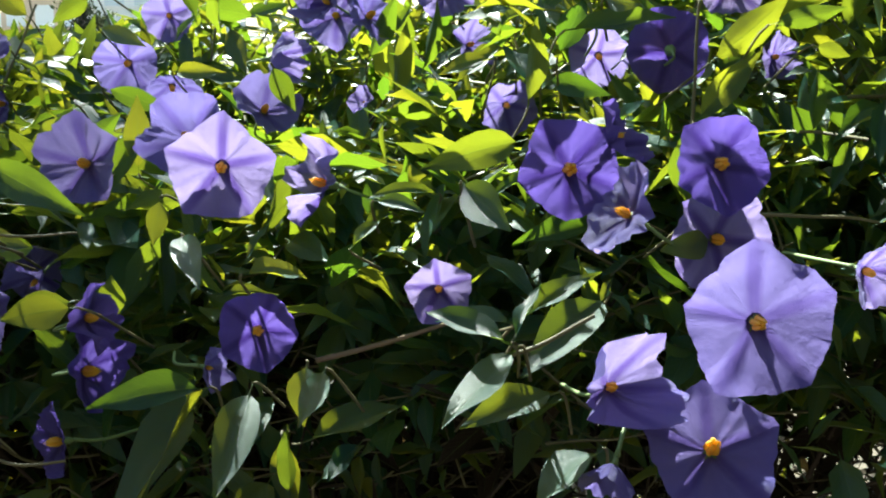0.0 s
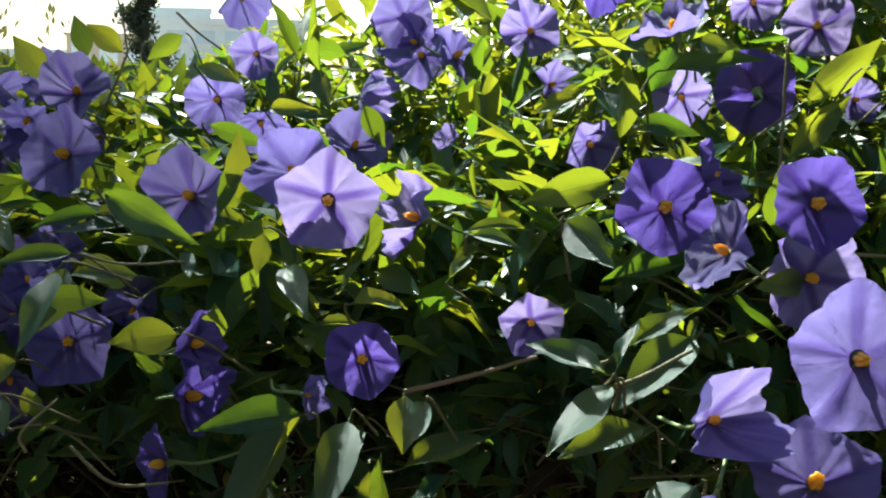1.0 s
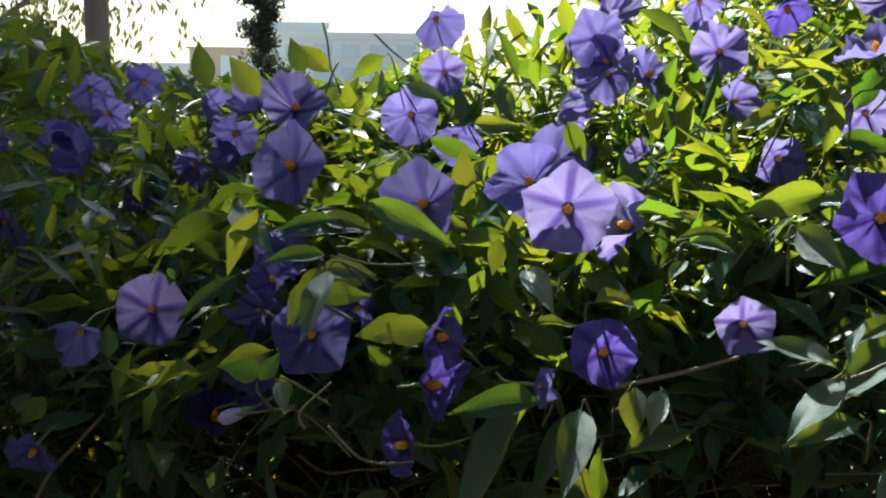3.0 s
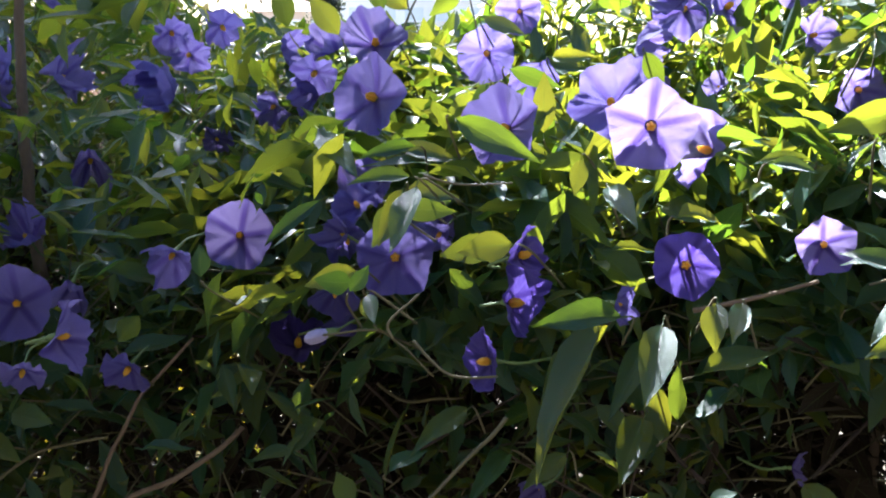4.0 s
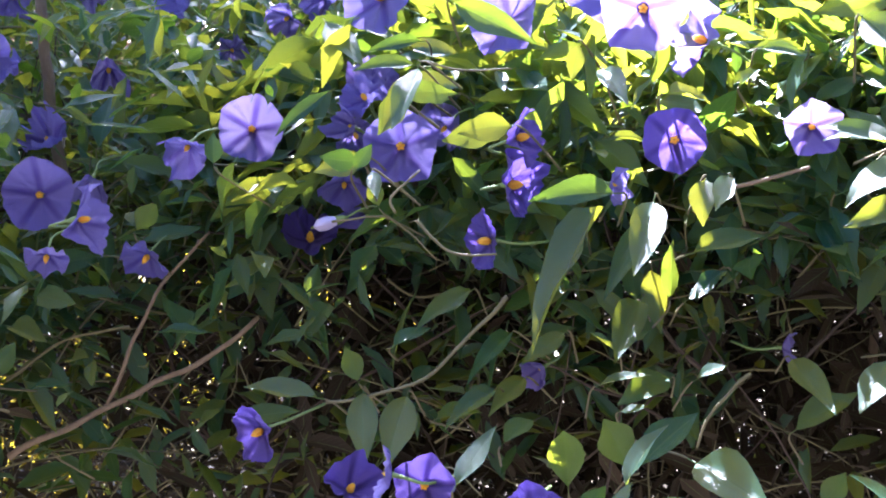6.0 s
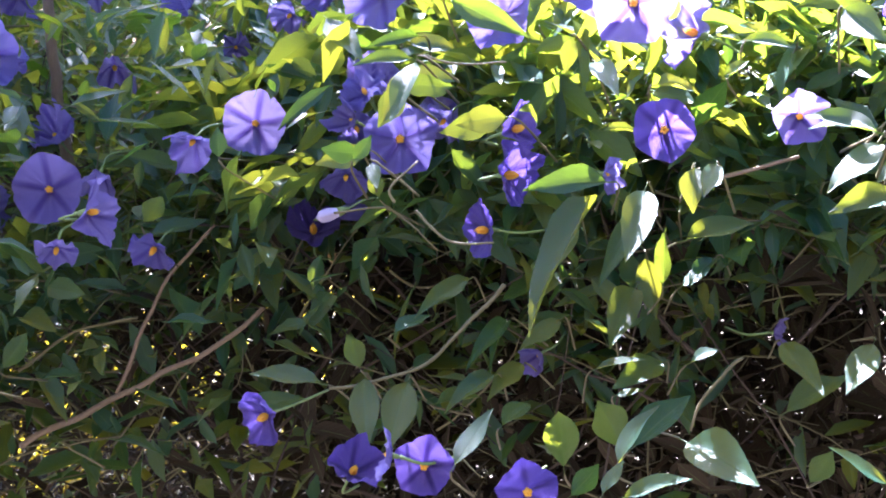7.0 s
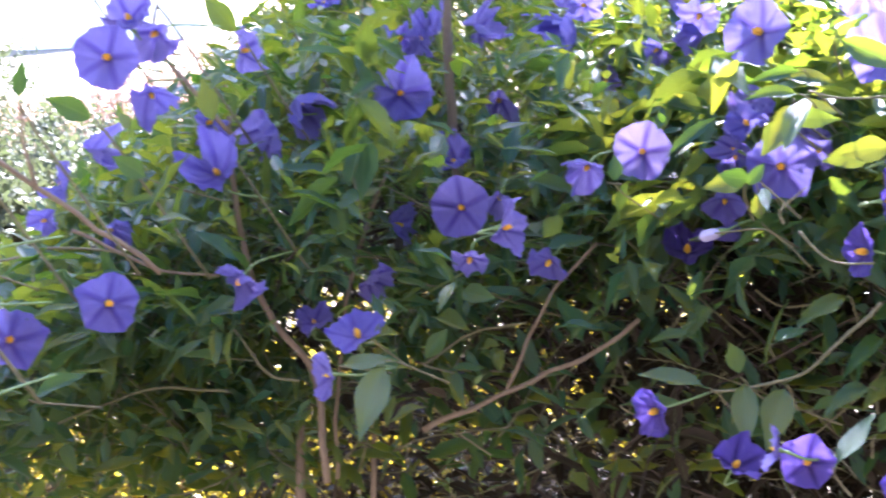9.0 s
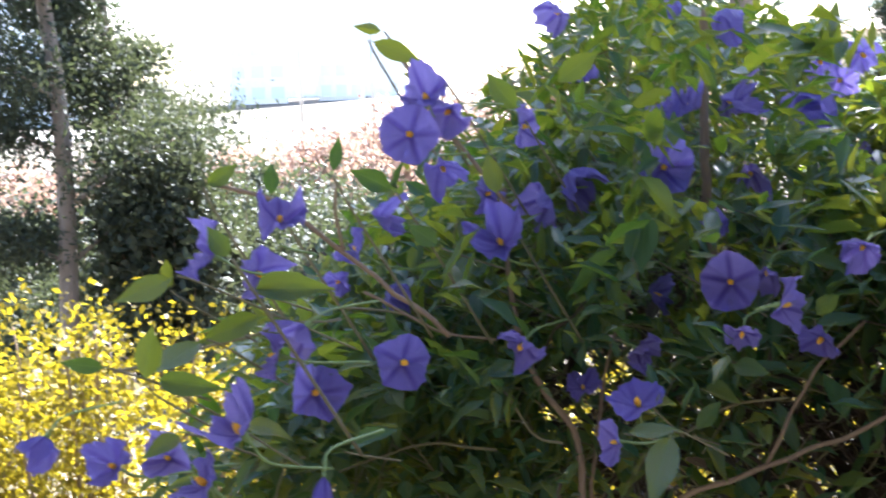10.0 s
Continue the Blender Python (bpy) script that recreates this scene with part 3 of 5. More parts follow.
flower((-0.444, 0.403, 1.042), (-0.044, -0.814, -0.579), 0.0297, 0.23, 0.14)
flower((-0.473, 0.603, 1.034), (0.991, 0.128, 0.049), 0.0310, 0.15, 0.08)
flower((-0.421, 0.489, 1.025), (0.942, -0.134, -0.307), 0.0245, 0.25, 0.13)
flower((-0.446, 0.467, 1.002), (0.411, -0.449, 0.793), 0.0232, 0.28, 0.18)
flower((-0.370, 0.400, 1.019), (0.014, -0.352, 0.936), 0.0312, 0.12, 0.06)
flower((-0.358, 0.358, 1.013), (-0.513, -0.852, 0.102), 0.0238, 0.15, 0.06)
flower((-0.446, 0.239, 1.082), (-0.190, -0.812, -0.551), 0.0237, 0.20, 0.10)
flower((-0.447, 0.223, 1.072), (-0.558, -0.805, 0.201), 0.0220, 0.20, 0.10)
flower((-0.510, 0.306, 1.027), (0.795, -0.486, 0.363), 0.0335, 0.20, 0.10)
flower((-0.412, 0.170, 1.057), (-0.334, -0.481, 0.810), 0.0305, 0.15, 0.10)
flower((-0.422, 0.159, 1.038), (-0.394, -0.632, 0.668), 0.0254, 0.15, 0.10)
flower((-0.459, 0.171, 1.038), (0.295, -0.815, 0.500), 0.0207, 0.15, 0.10)
flower((-0.391, 0.192, 1.037), (0.241, -0.408, -0.880), 0.0146, 0.90, 0.05)
flower((-0.430, 0.835, 1.176), (-0.053, -0.984, -0.168), 0.0318, 0.22, 0.13)
flower((-0.359, 0.834, 1.178), (0.997, -0.011, 0.070), 0.0305, 0.13, 0.15)
flower((-0.319, 0.785, 1.166), (-0.064, -0.858, -0.510), 0.0325, 0.18, 0.15)
flower((-0.449, 0.806, 1.164), (0.162, -0.658, -0.735), 0.0337, 0.13, 0.09)
flower((-0.550, 0.172, 1.031), (0.053, -0.688, -0.724), 0.0208, 0.27, 0.14)
flower((-0.467, 0.150, 1.039), (0.222, -0.838, 0.498), 0.0216, 0.20, 0.15)
flower((-0.603, 0.688, 1.237), (-0.042, -0.920, -0.389), 0.0315, 0.23, 0.12)
flower((-0.555, 0.791, 1.231), (-0.113, -0.772, 0.626), 0.0237, 0.25, 0.12)
flower((-0.501, 0.770, 1.233), (0.545, -0.581, -0.605), 0.0297, 0.34, 0.14)
flower((-0.507, 0.403, 1.177), (0.205, -0.681, 0.703), 0.0290, 0.16, 0.16)
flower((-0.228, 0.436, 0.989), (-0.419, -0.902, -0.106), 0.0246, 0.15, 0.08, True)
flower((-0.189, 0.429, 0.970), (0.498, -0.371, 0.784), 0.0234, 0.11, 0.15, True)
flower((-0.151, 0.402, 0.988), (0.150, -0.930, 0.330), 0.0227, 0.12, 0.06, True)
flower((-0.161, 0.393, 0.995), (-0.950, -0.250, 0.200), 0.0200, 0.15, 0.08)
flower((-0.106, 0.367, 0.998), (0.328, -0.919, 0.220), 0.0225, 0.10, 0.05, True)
flower((-0.097, 0.496, 1.085), (0.954, -0.281, -0.106), 0.0170, 0.20, 0.10)
flower((-0.023, 0.558, 1.002), (0.996, -0.067, 0.063), 0.0159, 0.20, 0.10)
flower((-0.132, 0.548, 0.987), (-0.457, -0.860, -0.229), 0.0170, 0.40, 0.10)
flower((-0.234, 0.563, 1.069), (0.196, -0.798, -0.570), 0.0255, 0.20, 0.10)
flower((-0.220, 0.555, 1.111), (-0.208, -0.670, 0.712), 0.0241, 0.25, 0.20)
flower((-0.225, 0.551, 1.098), (-0.584, -0.713, 0.387), 0.0192, 0.25, 0.15)
flower((-0.328, 0.854, 1.180), (-0.261, -0.672, 0.693), 0.0357, 0.20, 0.17)
flower((-0.463, 0.875, 1.192), (0.515, -0.668, -0.538), 0.0325, 0.24, 0.12)
flower((-0.450, 0.939, 1.197), (0.653, -0.562, -0.508), 0.0339, 0.14, 0.11)
flower((-0.424, 0.795, 1.158), (-0.561, -0.811, -0.164), 0.0399, 0.22, 0.16)
flower((-0.084, 0.798, 1.240), (0.416, -0.587, 0.695), 0.0307, 0.24, 0.16)
flower((-0.189, 0.781, 1.238), (0.351, -0.649, -0.675), 0.0324, 0.17, 0.10)
flower((-0.030, 0.839, 1.252), (0.298, -0.678, -0.672), 0.0284, 0.26, 0.12)
flower((0.015, 0.752, 1.243), (0.113, -0.675, -0.729), 0.0275, 0.20, 0.10, True)
flower((0.063, 0.719, 1.245), (-0.604, -0.716, 0.350), 0.0279, 0.15, 0.17)
flower((-0.105, 0.685, 1.184), (0.934, -0.356, 0.010), 0.0287, 0.30, 0.20)
flower((-0.060, 0.695, 1.204), (0.690, -0.562, 0.456), 0.0317, 0.15, 0.10)
flower((-0.081, 0.713, 1.211), (-0.740, -0.588, 0.326), 0.0279, 0.16, 0.17)
flower((-0.254, 0.600, 1.041), (0.985, 0.022, 0.171), 0.0182, 0.95, 0.03)

bud((-0.237, 0.527, 1.054), (-0.225, 0.536, 1.057), (-0.206, 0.553, 1.058))

hero_leaf((0.011, 0.508, 1.162), (-0.023, 0.490, 1.154), 0.0145, (0.418, -0.884, 0.211))
hero_leaf((-0.020, 0.563, 1.136), (-0.045, 0.543, 1.140), 0.0105, (0.344, -0.256, 0.903))
hero_leaf((0.050, 0.573, 1.122), (0.011, 0.561, 1.121), 0.0131, (0.251, -0.883, 0.397))
hero_leaf((0.013, 0.560, 1.169), (0.016, 0.556, 1.203), 0.0108, (0.558, 0.828, 0.050))
hero_leaf((0.026, 0.556, 1.198), (0.067, 0.558, 1.203), 0.0132, (-0.031, -0.781, 0.623))
hero_leaf((0.024, 0.564, 1.188), (0.035, 0.568, 1.211), 0.0128, (0.020, -0.982, 0.186))
hero_leaf((0.020, 0.582, 1.179), (0.044, 0.562, 1.174), 0.0109, (-0.624, -0.763, 0.167))
hero_leaf((0.074, 0.551, 1.165), (0.096, 0.546, 1.191), 0.0128, (-0.221, -0.975, 0.015))
hero_leaf((0.079, 0.555, 1.186), (0.104, 0.540, 1.211), 0.0146, (0.383, 0.909, 0.166))
hero_leaf((0.094, 0.528, 1.200), (0.118, 0.519, 1.206), 0.0088, (0.321, 0.947, 0.027))
hero_leaf((0.118, 0.558, 1.193), (0.131, 0.557, 1.189), 0.0071, (0.052, 0.997, 0.063))
hero_leaf((0.064, 0.490, 1.141), (0.060, 0.485, 1.169), 0.0151, (0.124, 0.972, 0.199))
hero_leaf((0.070, 0.484, 1.133), (0.050, 0.463, 1.133), 0.0109, (0.696, -0.670, 0.256))
hero_leaf((0.006, 0.432, 1.112), (-0.021, 0.433, 1.119), 0.0092, (0.047, -0.970, 0.237))
hero_leaf((0.007, 0.432, 1.111), (-0.014, 0.404, 1.097), 0.0122, (-0.169, -0.314, 0.934))
hero_leaf((0.006, 0.432, 1.113), (0.011, 0.431, 1.129), 0.0056, (-0.533, -0.843, 0.076))
hero_leaf((0.009, 0.448, 1.116), (0.028, 0.432, 1.133), 0.0097, (-0.790, -0.408, 0.458))
hero_leaf((0.020, 0.464, 1.087), (-0.008, 0.462, 1.080), 0.0126, (-0.001, -0.950, 0.313))
glint_leaf((0.029, 0.413, 1.088), (0.010, 0.391, 1.082), 0.0139)
glint_leaf((-0.059, 0.473, 1.094), (-0.059, 0.459, 1.078), 0.0110)
glint_leaf((-0.072, 0.512, 1.032), (-0.073, 0.507, 1.060), 0.0093)
glint_leaf((-0.050, 0.554, 1.039), (-0.063, 0.542, 1.027), 0.0110)
hero_leaf((-0.087, 0.597, 1.111), (-0.065, 0.587, 1.107), 0.0129, (-0.350, -0.885, 0.308))
hero_leaf((-0.042, 0.600, 1.122), (-0.052, 0.599, 1.117), 0.0061, (0.053, -0.989, 0.141))
hero_leaf((-0.184, 0.590, 1.145), (-0.132, 0.560, 1.137), 0.0193, (-0.386, -0.781, 0.491))
hero_leaf((-0.136, 0.560, 1.143), (-0.137, 0.566, 1.173), 0.0126, (0.275, -0.944, 0.182))
hero_leaf((-0.171, 0.580, 1.144), (-0.146, 0.575, 1.166), 0.0112, (0.016, 0.975, 0.223))
hero_leaf((-0.157, 0.835, 1.200), (-0.143, 0.810, 1.173), 0.0151, (-0.073, -0.754, 0.652))
hero_leaf((-0.179, 0.829, 1.172), (-0.140, 0.809, 1.169), 0.0140, (-0.284, -0.686, 0.670))
hero_leaf((-0.131, 0.827, 1.155), (-0.125, 0.812, 1.180), 0.0121, (-0.071, 0.843, 0.533))
hero_leaf((-0.146, 0.512, 1.104), (-0.169, 0.501, 1.100), 0.0130, (0.412, -0.882, 0.229))
hero_leaf((-0.135, 0.511, 1.095), (-0.131, 0.505, 1.115), 0.0106, (-0.229, 0.910, 0.346))
hero_leaf((-0.174, 0.554, 1.115), (-0.196, 0.553, 1.114), 0.0109, (0.033, -0.986, 0.163))
hero_leaf((-0.205, 0.583, 1.058), (-0.179, 0.558, 1.083), 0.0139, (-0.805, -0.357, 0.475))
hero_leaf((-0.114, 0.546, 1.058), (-0.129, 0.510, 1.031), 0.0152, (0.427, -0.647, 0.631))
hero_leaf((-0.083, 0.547, 1.061), (-0.100, 0.521, 1.034), 0.0132, (0.320, -0.776, 0.543))
hero_leaf((-0.219, 0.617, 1.130), (-0.185, 0.598, 1.133), 0.0124, (-0.311, -0.439, 0.843))
hero_leaf((-0.070, 0.587, 1.052), (-0.063, 0.592, 1.080), 0.0118, (0.101, -0.981, 0.163))
hero_leaf((-0.016, 0.599, 1.108), (0.007, 0.602, 1.124), 0.0109, (0.030, -0.983, 0.184))
hero_leaf((0.039, 0.499, 1.111), (0.011, 0.494, 1.085), 0.0189, (-0.052, -0.962, 0.266))
hero_leaf((-0.004, 0.572, 1.071), (0.029, 0.566, 1.087), 0.0135, (-0.251, -0.956, 0.153))
hero_leaf((-0.180, 0.610, 1.128), (-0.232, 0.596, 1.127), 0.0173, (0.101, -0.390, 0.915))
hero_leaf((-0.193, 0.527, 1.119), (-0.201, 0.513, 1.100), 0.0128, (0.469, -0.796, 0.382))
hero_leaf((-0.134, 0.568, 1.162), (-0.155, 0.552, 1.131), 0.0130, (0.163, -0.911, 0.378))
hero_leaf((-0.245, 0.748, 1.203), (-0.269, 0.749, 1.221), 0.0156, (0.101, -0.979, 0.179))
hero_leaf((-0.247, 0.703, 1.173), (-0.249, 0.708, 1.204), 0.0160, (0.346, -0.924, 0.160))
hero_leaf((-0.213, 0.753, 1.216), (-0.234, 0.749, 1.201), 0.0135, (-0.219, 0.973, 0.069))
hero_leaf((-0.287, 0.743, 1.187), (-0.309, 0.745, 1.214), 0.0185, (0.209, -0.945, 0.253))
hero_leaf((-0.099, 0.645, 1.183), (-0.088, 0.643, 1.162), 0.0120, (0.082, -0.985, 0.152))
hero_leaf((-0.046, 0.677, 1.164), (-0.038, 0.663, 1.202), 0.0132, (0.591, 0.790, 0.165))
hero_leaf((-0.061, 0.699, 1.182), (-0.044, 0.685, 1.215), 0.0128, (0.531, 0.844, 0.080))
hero_leaf((0.008, 0.625, 1.192), (-0.015, 0.601, 1.179), 0.0114, (-0.122, -0.376, 0.918))
hero_leaf((-0.033, 0.680, 1.177), (-0.025, 0.666, 1.212), 0.0123, (0.699, 0.701, 0.138))
hero_leaf((-0.163, 0.571, 1.169), (-0.166, 0.548, 1.150), 0.0097, (0.413, -0.598, 0.687))
hero_leaf((-0.195, 0.573, 1.138), (-0.221, 0.558, 1.134), 0.0097, (0.361, -0.773, 0.521))
hero_leaf((-0.162, 0.603, 1.174), (-0.134, 0.606, 1.164), 0.0104, (0.135, -0.987, 0.083))
hero_leaf((-0.186, 0.511, 1.128), (-0.191, 0.487, 1.105), 0.0109, (0.460, -0.655, 0.599))
hero_leaf((-0.199, 0.538, 1.118), (-0.166, 0.524, 1.121), 0.0117, (-0.309, -0.557, 0.771))
hero_leaf((-0.206, 0.513, 1.090), (-0.226, 0.499, 1.085), 0.0124, (0.501, -0.821, 0.272))
hero_leaf((-0.200, 0.511, 1.067), (-0.201, 0.503, 1.083), 0.0081, (-0.438, 0.807, 0.396))
hero_leaf((-0.192, 0.694, 1.199), (-0.164, 0.676, 1.190), 0.0110, (-0.248, -0.750, 0.614))
hero_leaf((-0.152, 0.677, 1.178), (-0.124, 0.661, 1.179), 0.0105, (-0.455, -0.804, 0.382))
hero_leaf((-0.101, 0.691, 1.222), (-0.104, 0.673, 1.245), 0.0115, (-0.164, 0.795, 0.585))
hero_leaf((0.039, 0.547, 1.209), (0.050, 0.528, 1.207), 0.0085, (-0.858, -0.504, 0.102))
hero_leaf((0.001, 0.600, 1.187), (-0.021, 0.575, 1.181), 0.0109, (0.109, -0.345, 0.932))
hero_leaf((-0.250, 0.705, 1.200), (-0.259, 0.707, 1.224), 0.0131, (0.241, -0.956, 0.170))
hero_leaf((-0.325, 0.753, 1.191), (-0.333, 0.757, 1.223), 0.0172, (0.346, -0.922, 0.174))
hero_leaf((-0.181, 0.507, 1.131), (-0.200, 0.481, 1.133), 0.0103, (0.548, -0.372, 0.749))
hero_leaf((-0.167, 0.458, 1.136), (-0.171, 0.431, 1.113), 0.0116, (-0.129, -0.626, 0.769))
hero_leaf((-0.178, 0.463, 1.124), (-0.153, 0.459, 1.124), 0.0094, (-0.165, -0.983, 0.086))
hero_leaf((-0.132, 0.472, 1.111), (-0.154, 0.465, 1.108), 0.0122, (0.257, -0.958, 0.125))
hero_leaf((-0.187, 0.444, 1.099), (-0.199, 0.432, 1.102), 0.0094, (0.734, -0.676, 0.063))
hero_leaf((-0.187, 0.433, 1.097), (-0.180, 0.437, 1.107), 0.0065, (0.321, -0.933, 0.160))
hero_leaf((-0.183, 0.445, 1.096), (-0.177, 0.433, 1.087), 0.0062, (0.030, -0.622, 0.782))
hero_leaf((-0.158, 0.466, 1.159), (-0.122, 0.450, 1.145), 0.0134, (-0.197, -0.874, 0.444))
hero_leaf((-0.113, 0.505, 1.142), (-0.115, 0.501, 1.126), 0.0087, (0.162, -0.958, 0.235))
hero_leaf((-0.100, 0.475, 1.134), (-0.089, 0.464, 1.122), 0.0101, (-0.236, -0.821, 0.519))
hero_leaf((-0.076, 0.463, 1.125), (-0.057, 0.457, 1.126), 0.0104, (-0.283, -0.955, 0.089))
hero_leaf((-0.049, 0.517, 1.123), (-0.041, 0.521, 1.131), 0.0063, (0.216, -0.943, 0.252))
hero_leaf((-0.042, 0.522, 1.139), (-0.024, 0.506, 1.139), 0.0078, (-0.422, -0.440, 0.792))
hero_leaf((-0.010, 0.450, 1.155), (0.004, 0.429, 1.144), 0.0136, (-0.610, -0.655, 0.447))
hero_leaf((-0.098, 0.514, 1.077), (-0.124, 0.445, 1.035), 0.0200, (-0.314, -0.400, 0.861))
hero_leaf((-0.050, 0.442, 1.100), (-0.054, 0.433, 1.088), 0.0081, (0.149, -0.811, 0.566))
hero_leaf((-0.077, 0.469, 1.087), (-0.083, 0.450, 1.058), 0.0141, (0.154, -0.841, 0.519))
hero_leaf((-0.089, 0.467, 1.087), (-0.122, 0.447, 1.087), 0.0122, (0.345, -0.617, 0.707))
hero_leaf((0.008, 0.465, 1.110), (-0.019, 0.448, 1.115), 0.0103, (0.522, -0.742, 0.420))
glint_leaf((-0.085, 0.571, 1.035), (-0.078, 0.556, 1.006), 0.0131)
glint_leaf((-0.068, 0.552, 1.022), (-0.049, 0.550, 1.039), 0.0131)
glint_leaf((-0.097, 0.549, 0.997), (-0.110, 0.538, 1.010), 0.0112)
glint_leaf((-0.092, 0.551, 1.001), (-0.083, 0.555, 1.007), 0.0063)
glint_leaf((-0.061, 0.506, 1.000), (-0.047, 0.501, 1.010), 0.0093)
glint_leaf((-0.102, 0.505, 0.995), (-0.078, 0.502, 1.004), 0.0082)
glint_leaf((-0.092, 0.505, 0.984), (-0.078, 0.499, 0.990), 0.0079)
hero_leaf((-0.102, 0.427, 0.979), (-0.103, 0.413, 1.013), 0.0145, (-0.215, 0.910, 0.356))
hero_leaf((-0.081, 0.444, 0.983), (-0.090, 0.427, 1.010), 0.0157, (-0.436, 0.822, 0.366))
hero_leaf((-0.081, 0.463, 0.975), (-0.057, 0.465, 1.002), 0.0142, (-0.121, -0.977, 0.174))
hero_leaf((-0.081, 0.413, 0.988), (-0.068, 0.403, 1.021), 0.0117, (-0.846, -0.502, 0.181))
hero_leaf((-0.059, 0.422, 1.000), (-0.030, 0.406, 0.990), 0.0182, (-0.281, -0.820, 0.498))
hero_leaf((-0.076, 0.374, 0.995), (-0.052, 0.362, 1.010), 0.0098, (-0.609, -0.314, 0.728))
hero_leaf((-0.095, 0.388, 0.987), (-0.084, 0.384, 1.003), 0.0086, (0.228, 0.970, 0.083))
hero_leaf((-0.083, 0.382, 0.991), (-0.075, 0.377, 1.009), 0.0065, (-0.577, -0.814, 0.068))
hero_leaf((-0.140, 0.398, 0.988), (-0.124, 0.398, 1.016), 0.0100, (-0.282, -0.948, 0.150))
hero_leaf((-0.011, 0.449, 0.974), (-0.003, 0.444, 0.991), 0.0100, (0.336, 0.937, 0.091))
hero_leaf((0.003, 0.327, 1.028), (-0.015, 0.316, 1.043), 0.0082, (0.692, -0.166, 0.702))
hero_leaf((-0.201, 0.480, 0.996), (-0.205, 0.473, 1.015), 0.0104, (-0.494, 0.844, 0.208))
hero_leaf((-0.218, 0.484, 0.986), (-0.245, 0.459, 0.999), 0.0125, (0.643, -0.364, 0.674))
hero_leaf((-0.199, 0.480, 0.995), (-0.188, 0.446, 0.974), 0.0141, (0.150, -0.483, 0.863))
hero_leaf((-0.180, 0.485, 0.993), (-0.179, 0.448, 0.974), 0.0166, (0.318, -0.440, 0.840))
hero_leaf((-0.186, 0.477, 1.014), (-0.167, 0.475, 1.027), 0.0102, (-0.146, -0.989, 0.034))
hero_leaf((-0.157, 0.511, 1.034), (-0.178, 0.492, 1.021), 0.0106, (0.469, -0.782, 0.410))
hero_leaf((-0.141, 0.520, 1.013), (-0.157, 0.502, 0.996), 0.0103, (0.382, -0.778, 0.499))
hero_leaf((-0.022, 0.518, 1.011), (-0.003, 0.498, 0.993), 0.0130, (-0.295, -0.769, 0.567))
hero_leaf((-0.134, 0.517, 0.993), (-0.147, 0.501, 0.981), 0.0113, (0.411, -0.721, 0.557))
hero_leaf((-0.271, 0.494, 1.086), (-0.272, 0.497, 1.101), 0.0084, (0.414, -0.883, 0.221))
hero_leaf((-0.135, 0.461, 0.981), (-0.122, 0.468, 0.995), 0.0104, (0.139, -0.938, 0.317))
hero_leaf((-0.070, 0.524, 0.996), (-0.091, 0.506, 0.989), 0.0145, (0.470, -0.740, 0.480))
hero_leaf((-0.116, 0.517, 1.016), (-0.135, 0.509, 1.001), 0.0102, (0.173, -0.936, 0.306))
hero_leaf((-0.086, 0.548, 1.026), (-0.096, 0.529, 1.000), 0.0158, (0.198, -0.818, 0.541))
hero_leaf((-0.067, 0.517, 1.052), (-0.034, 0.527, 1.061), 0.0150, (0.225, -0.937, 0.269))
hero_leaf((-0.020, 0.511, 0.978), (0.008, 0.522, 0.997), 0.0130, (0.079, -0.899, 0.432))
hero_leaf((0.014, 0.488, 1.023), (0.004, 0.480, 1.001), 0.0132, (-0.073, -0.930, 0.360))
hero_leaf((-0.140, 0.485, 0.998), (-0.161, 0.476, 0.984), 0.0113, (0.175, -0.934, 0.313))
hero_leaf((-0.168, 0.475, 0.984), (-0.145, 0.482, 0.991), 0.0098, (0.199, -0.920, 0.337))
hero_leaf((-0.281, 0.524, 0.956), (-0.242, 0.516, 0.968), 0.0140, (-0.259, -0.943, 0.210))
hero_leaf((-0.379, 0.490, 1.007), (-0.360, 0.493, 0.999), 0.0109, (0.300, -0.871, 0.388))
hero_leaf((-0.368, 0.457, 0.990), (-0.351, 0.456, 1.011), 0.0103, (-0.193, 0.955, 0.223))
hero_leaf((-0.323, 0.515, 1.049), (-0.308, 0.512, 1.066), 0.0115, (-0.114, 0.954, 0.276))
hero_leaf((-0.356, 0.544, 1.030), (-0.395, 0.533, 1.024), 0.0135, (0.247, -0.951, 0.186))
hero_leaf((-0.321, 0.562, 1.070), (-0.342, 0.538, 1.080), 0.0109, (0.704, -0.369, 0.606))
hero_leaf((-0.453, 0.176, 1.114), (-0.455, 0.147, 1.108), 0.0107, (0.948, -0.120, 0.294))
hero_leaf((-0.453, 0.223, 1.090), (-0.460, 0.190, 1.082), 0.0111, (0.907, -0.261, 0.330))
hero_leaf((-0.457, 0.193, 1.084), (-0.453, 0.155, 1.077), 0.0122, (0.560, -0.108, 0.822))
hero_leaf((-0.443, 0.150, 1.076), (-0.435, 0.149, 1.101), 0.0112, (-0.722, 0.633, 0.279))
hero_leaf((-0.449, 0.158, 1.076), (-0.420, 0.168, 1.074), 0.0101, (0.330, -0.889, 0.316))
hero_leaf((-0.455, 0.142, 1.083), (-0.461, 0.125, 1.088), 0.0069, (0.942, -0.299, 0.152))
hero_leaf((-0.451, 0.204, 1.117), (-0.460, 0.199, 1.131), 0.0094, (0.698, -0.679, 0.227))
hero_leaf((-0.460, 0.220, 1.101), (-0.419, 0.228, 1.105), 0.0134, (0.120, -0.867, 0.484))
hero_leaf((-0.563, 0.417, 1.213), (-0.536, 0.436, 1.198), 0.0143, (0.584, -0.812, 0.022))
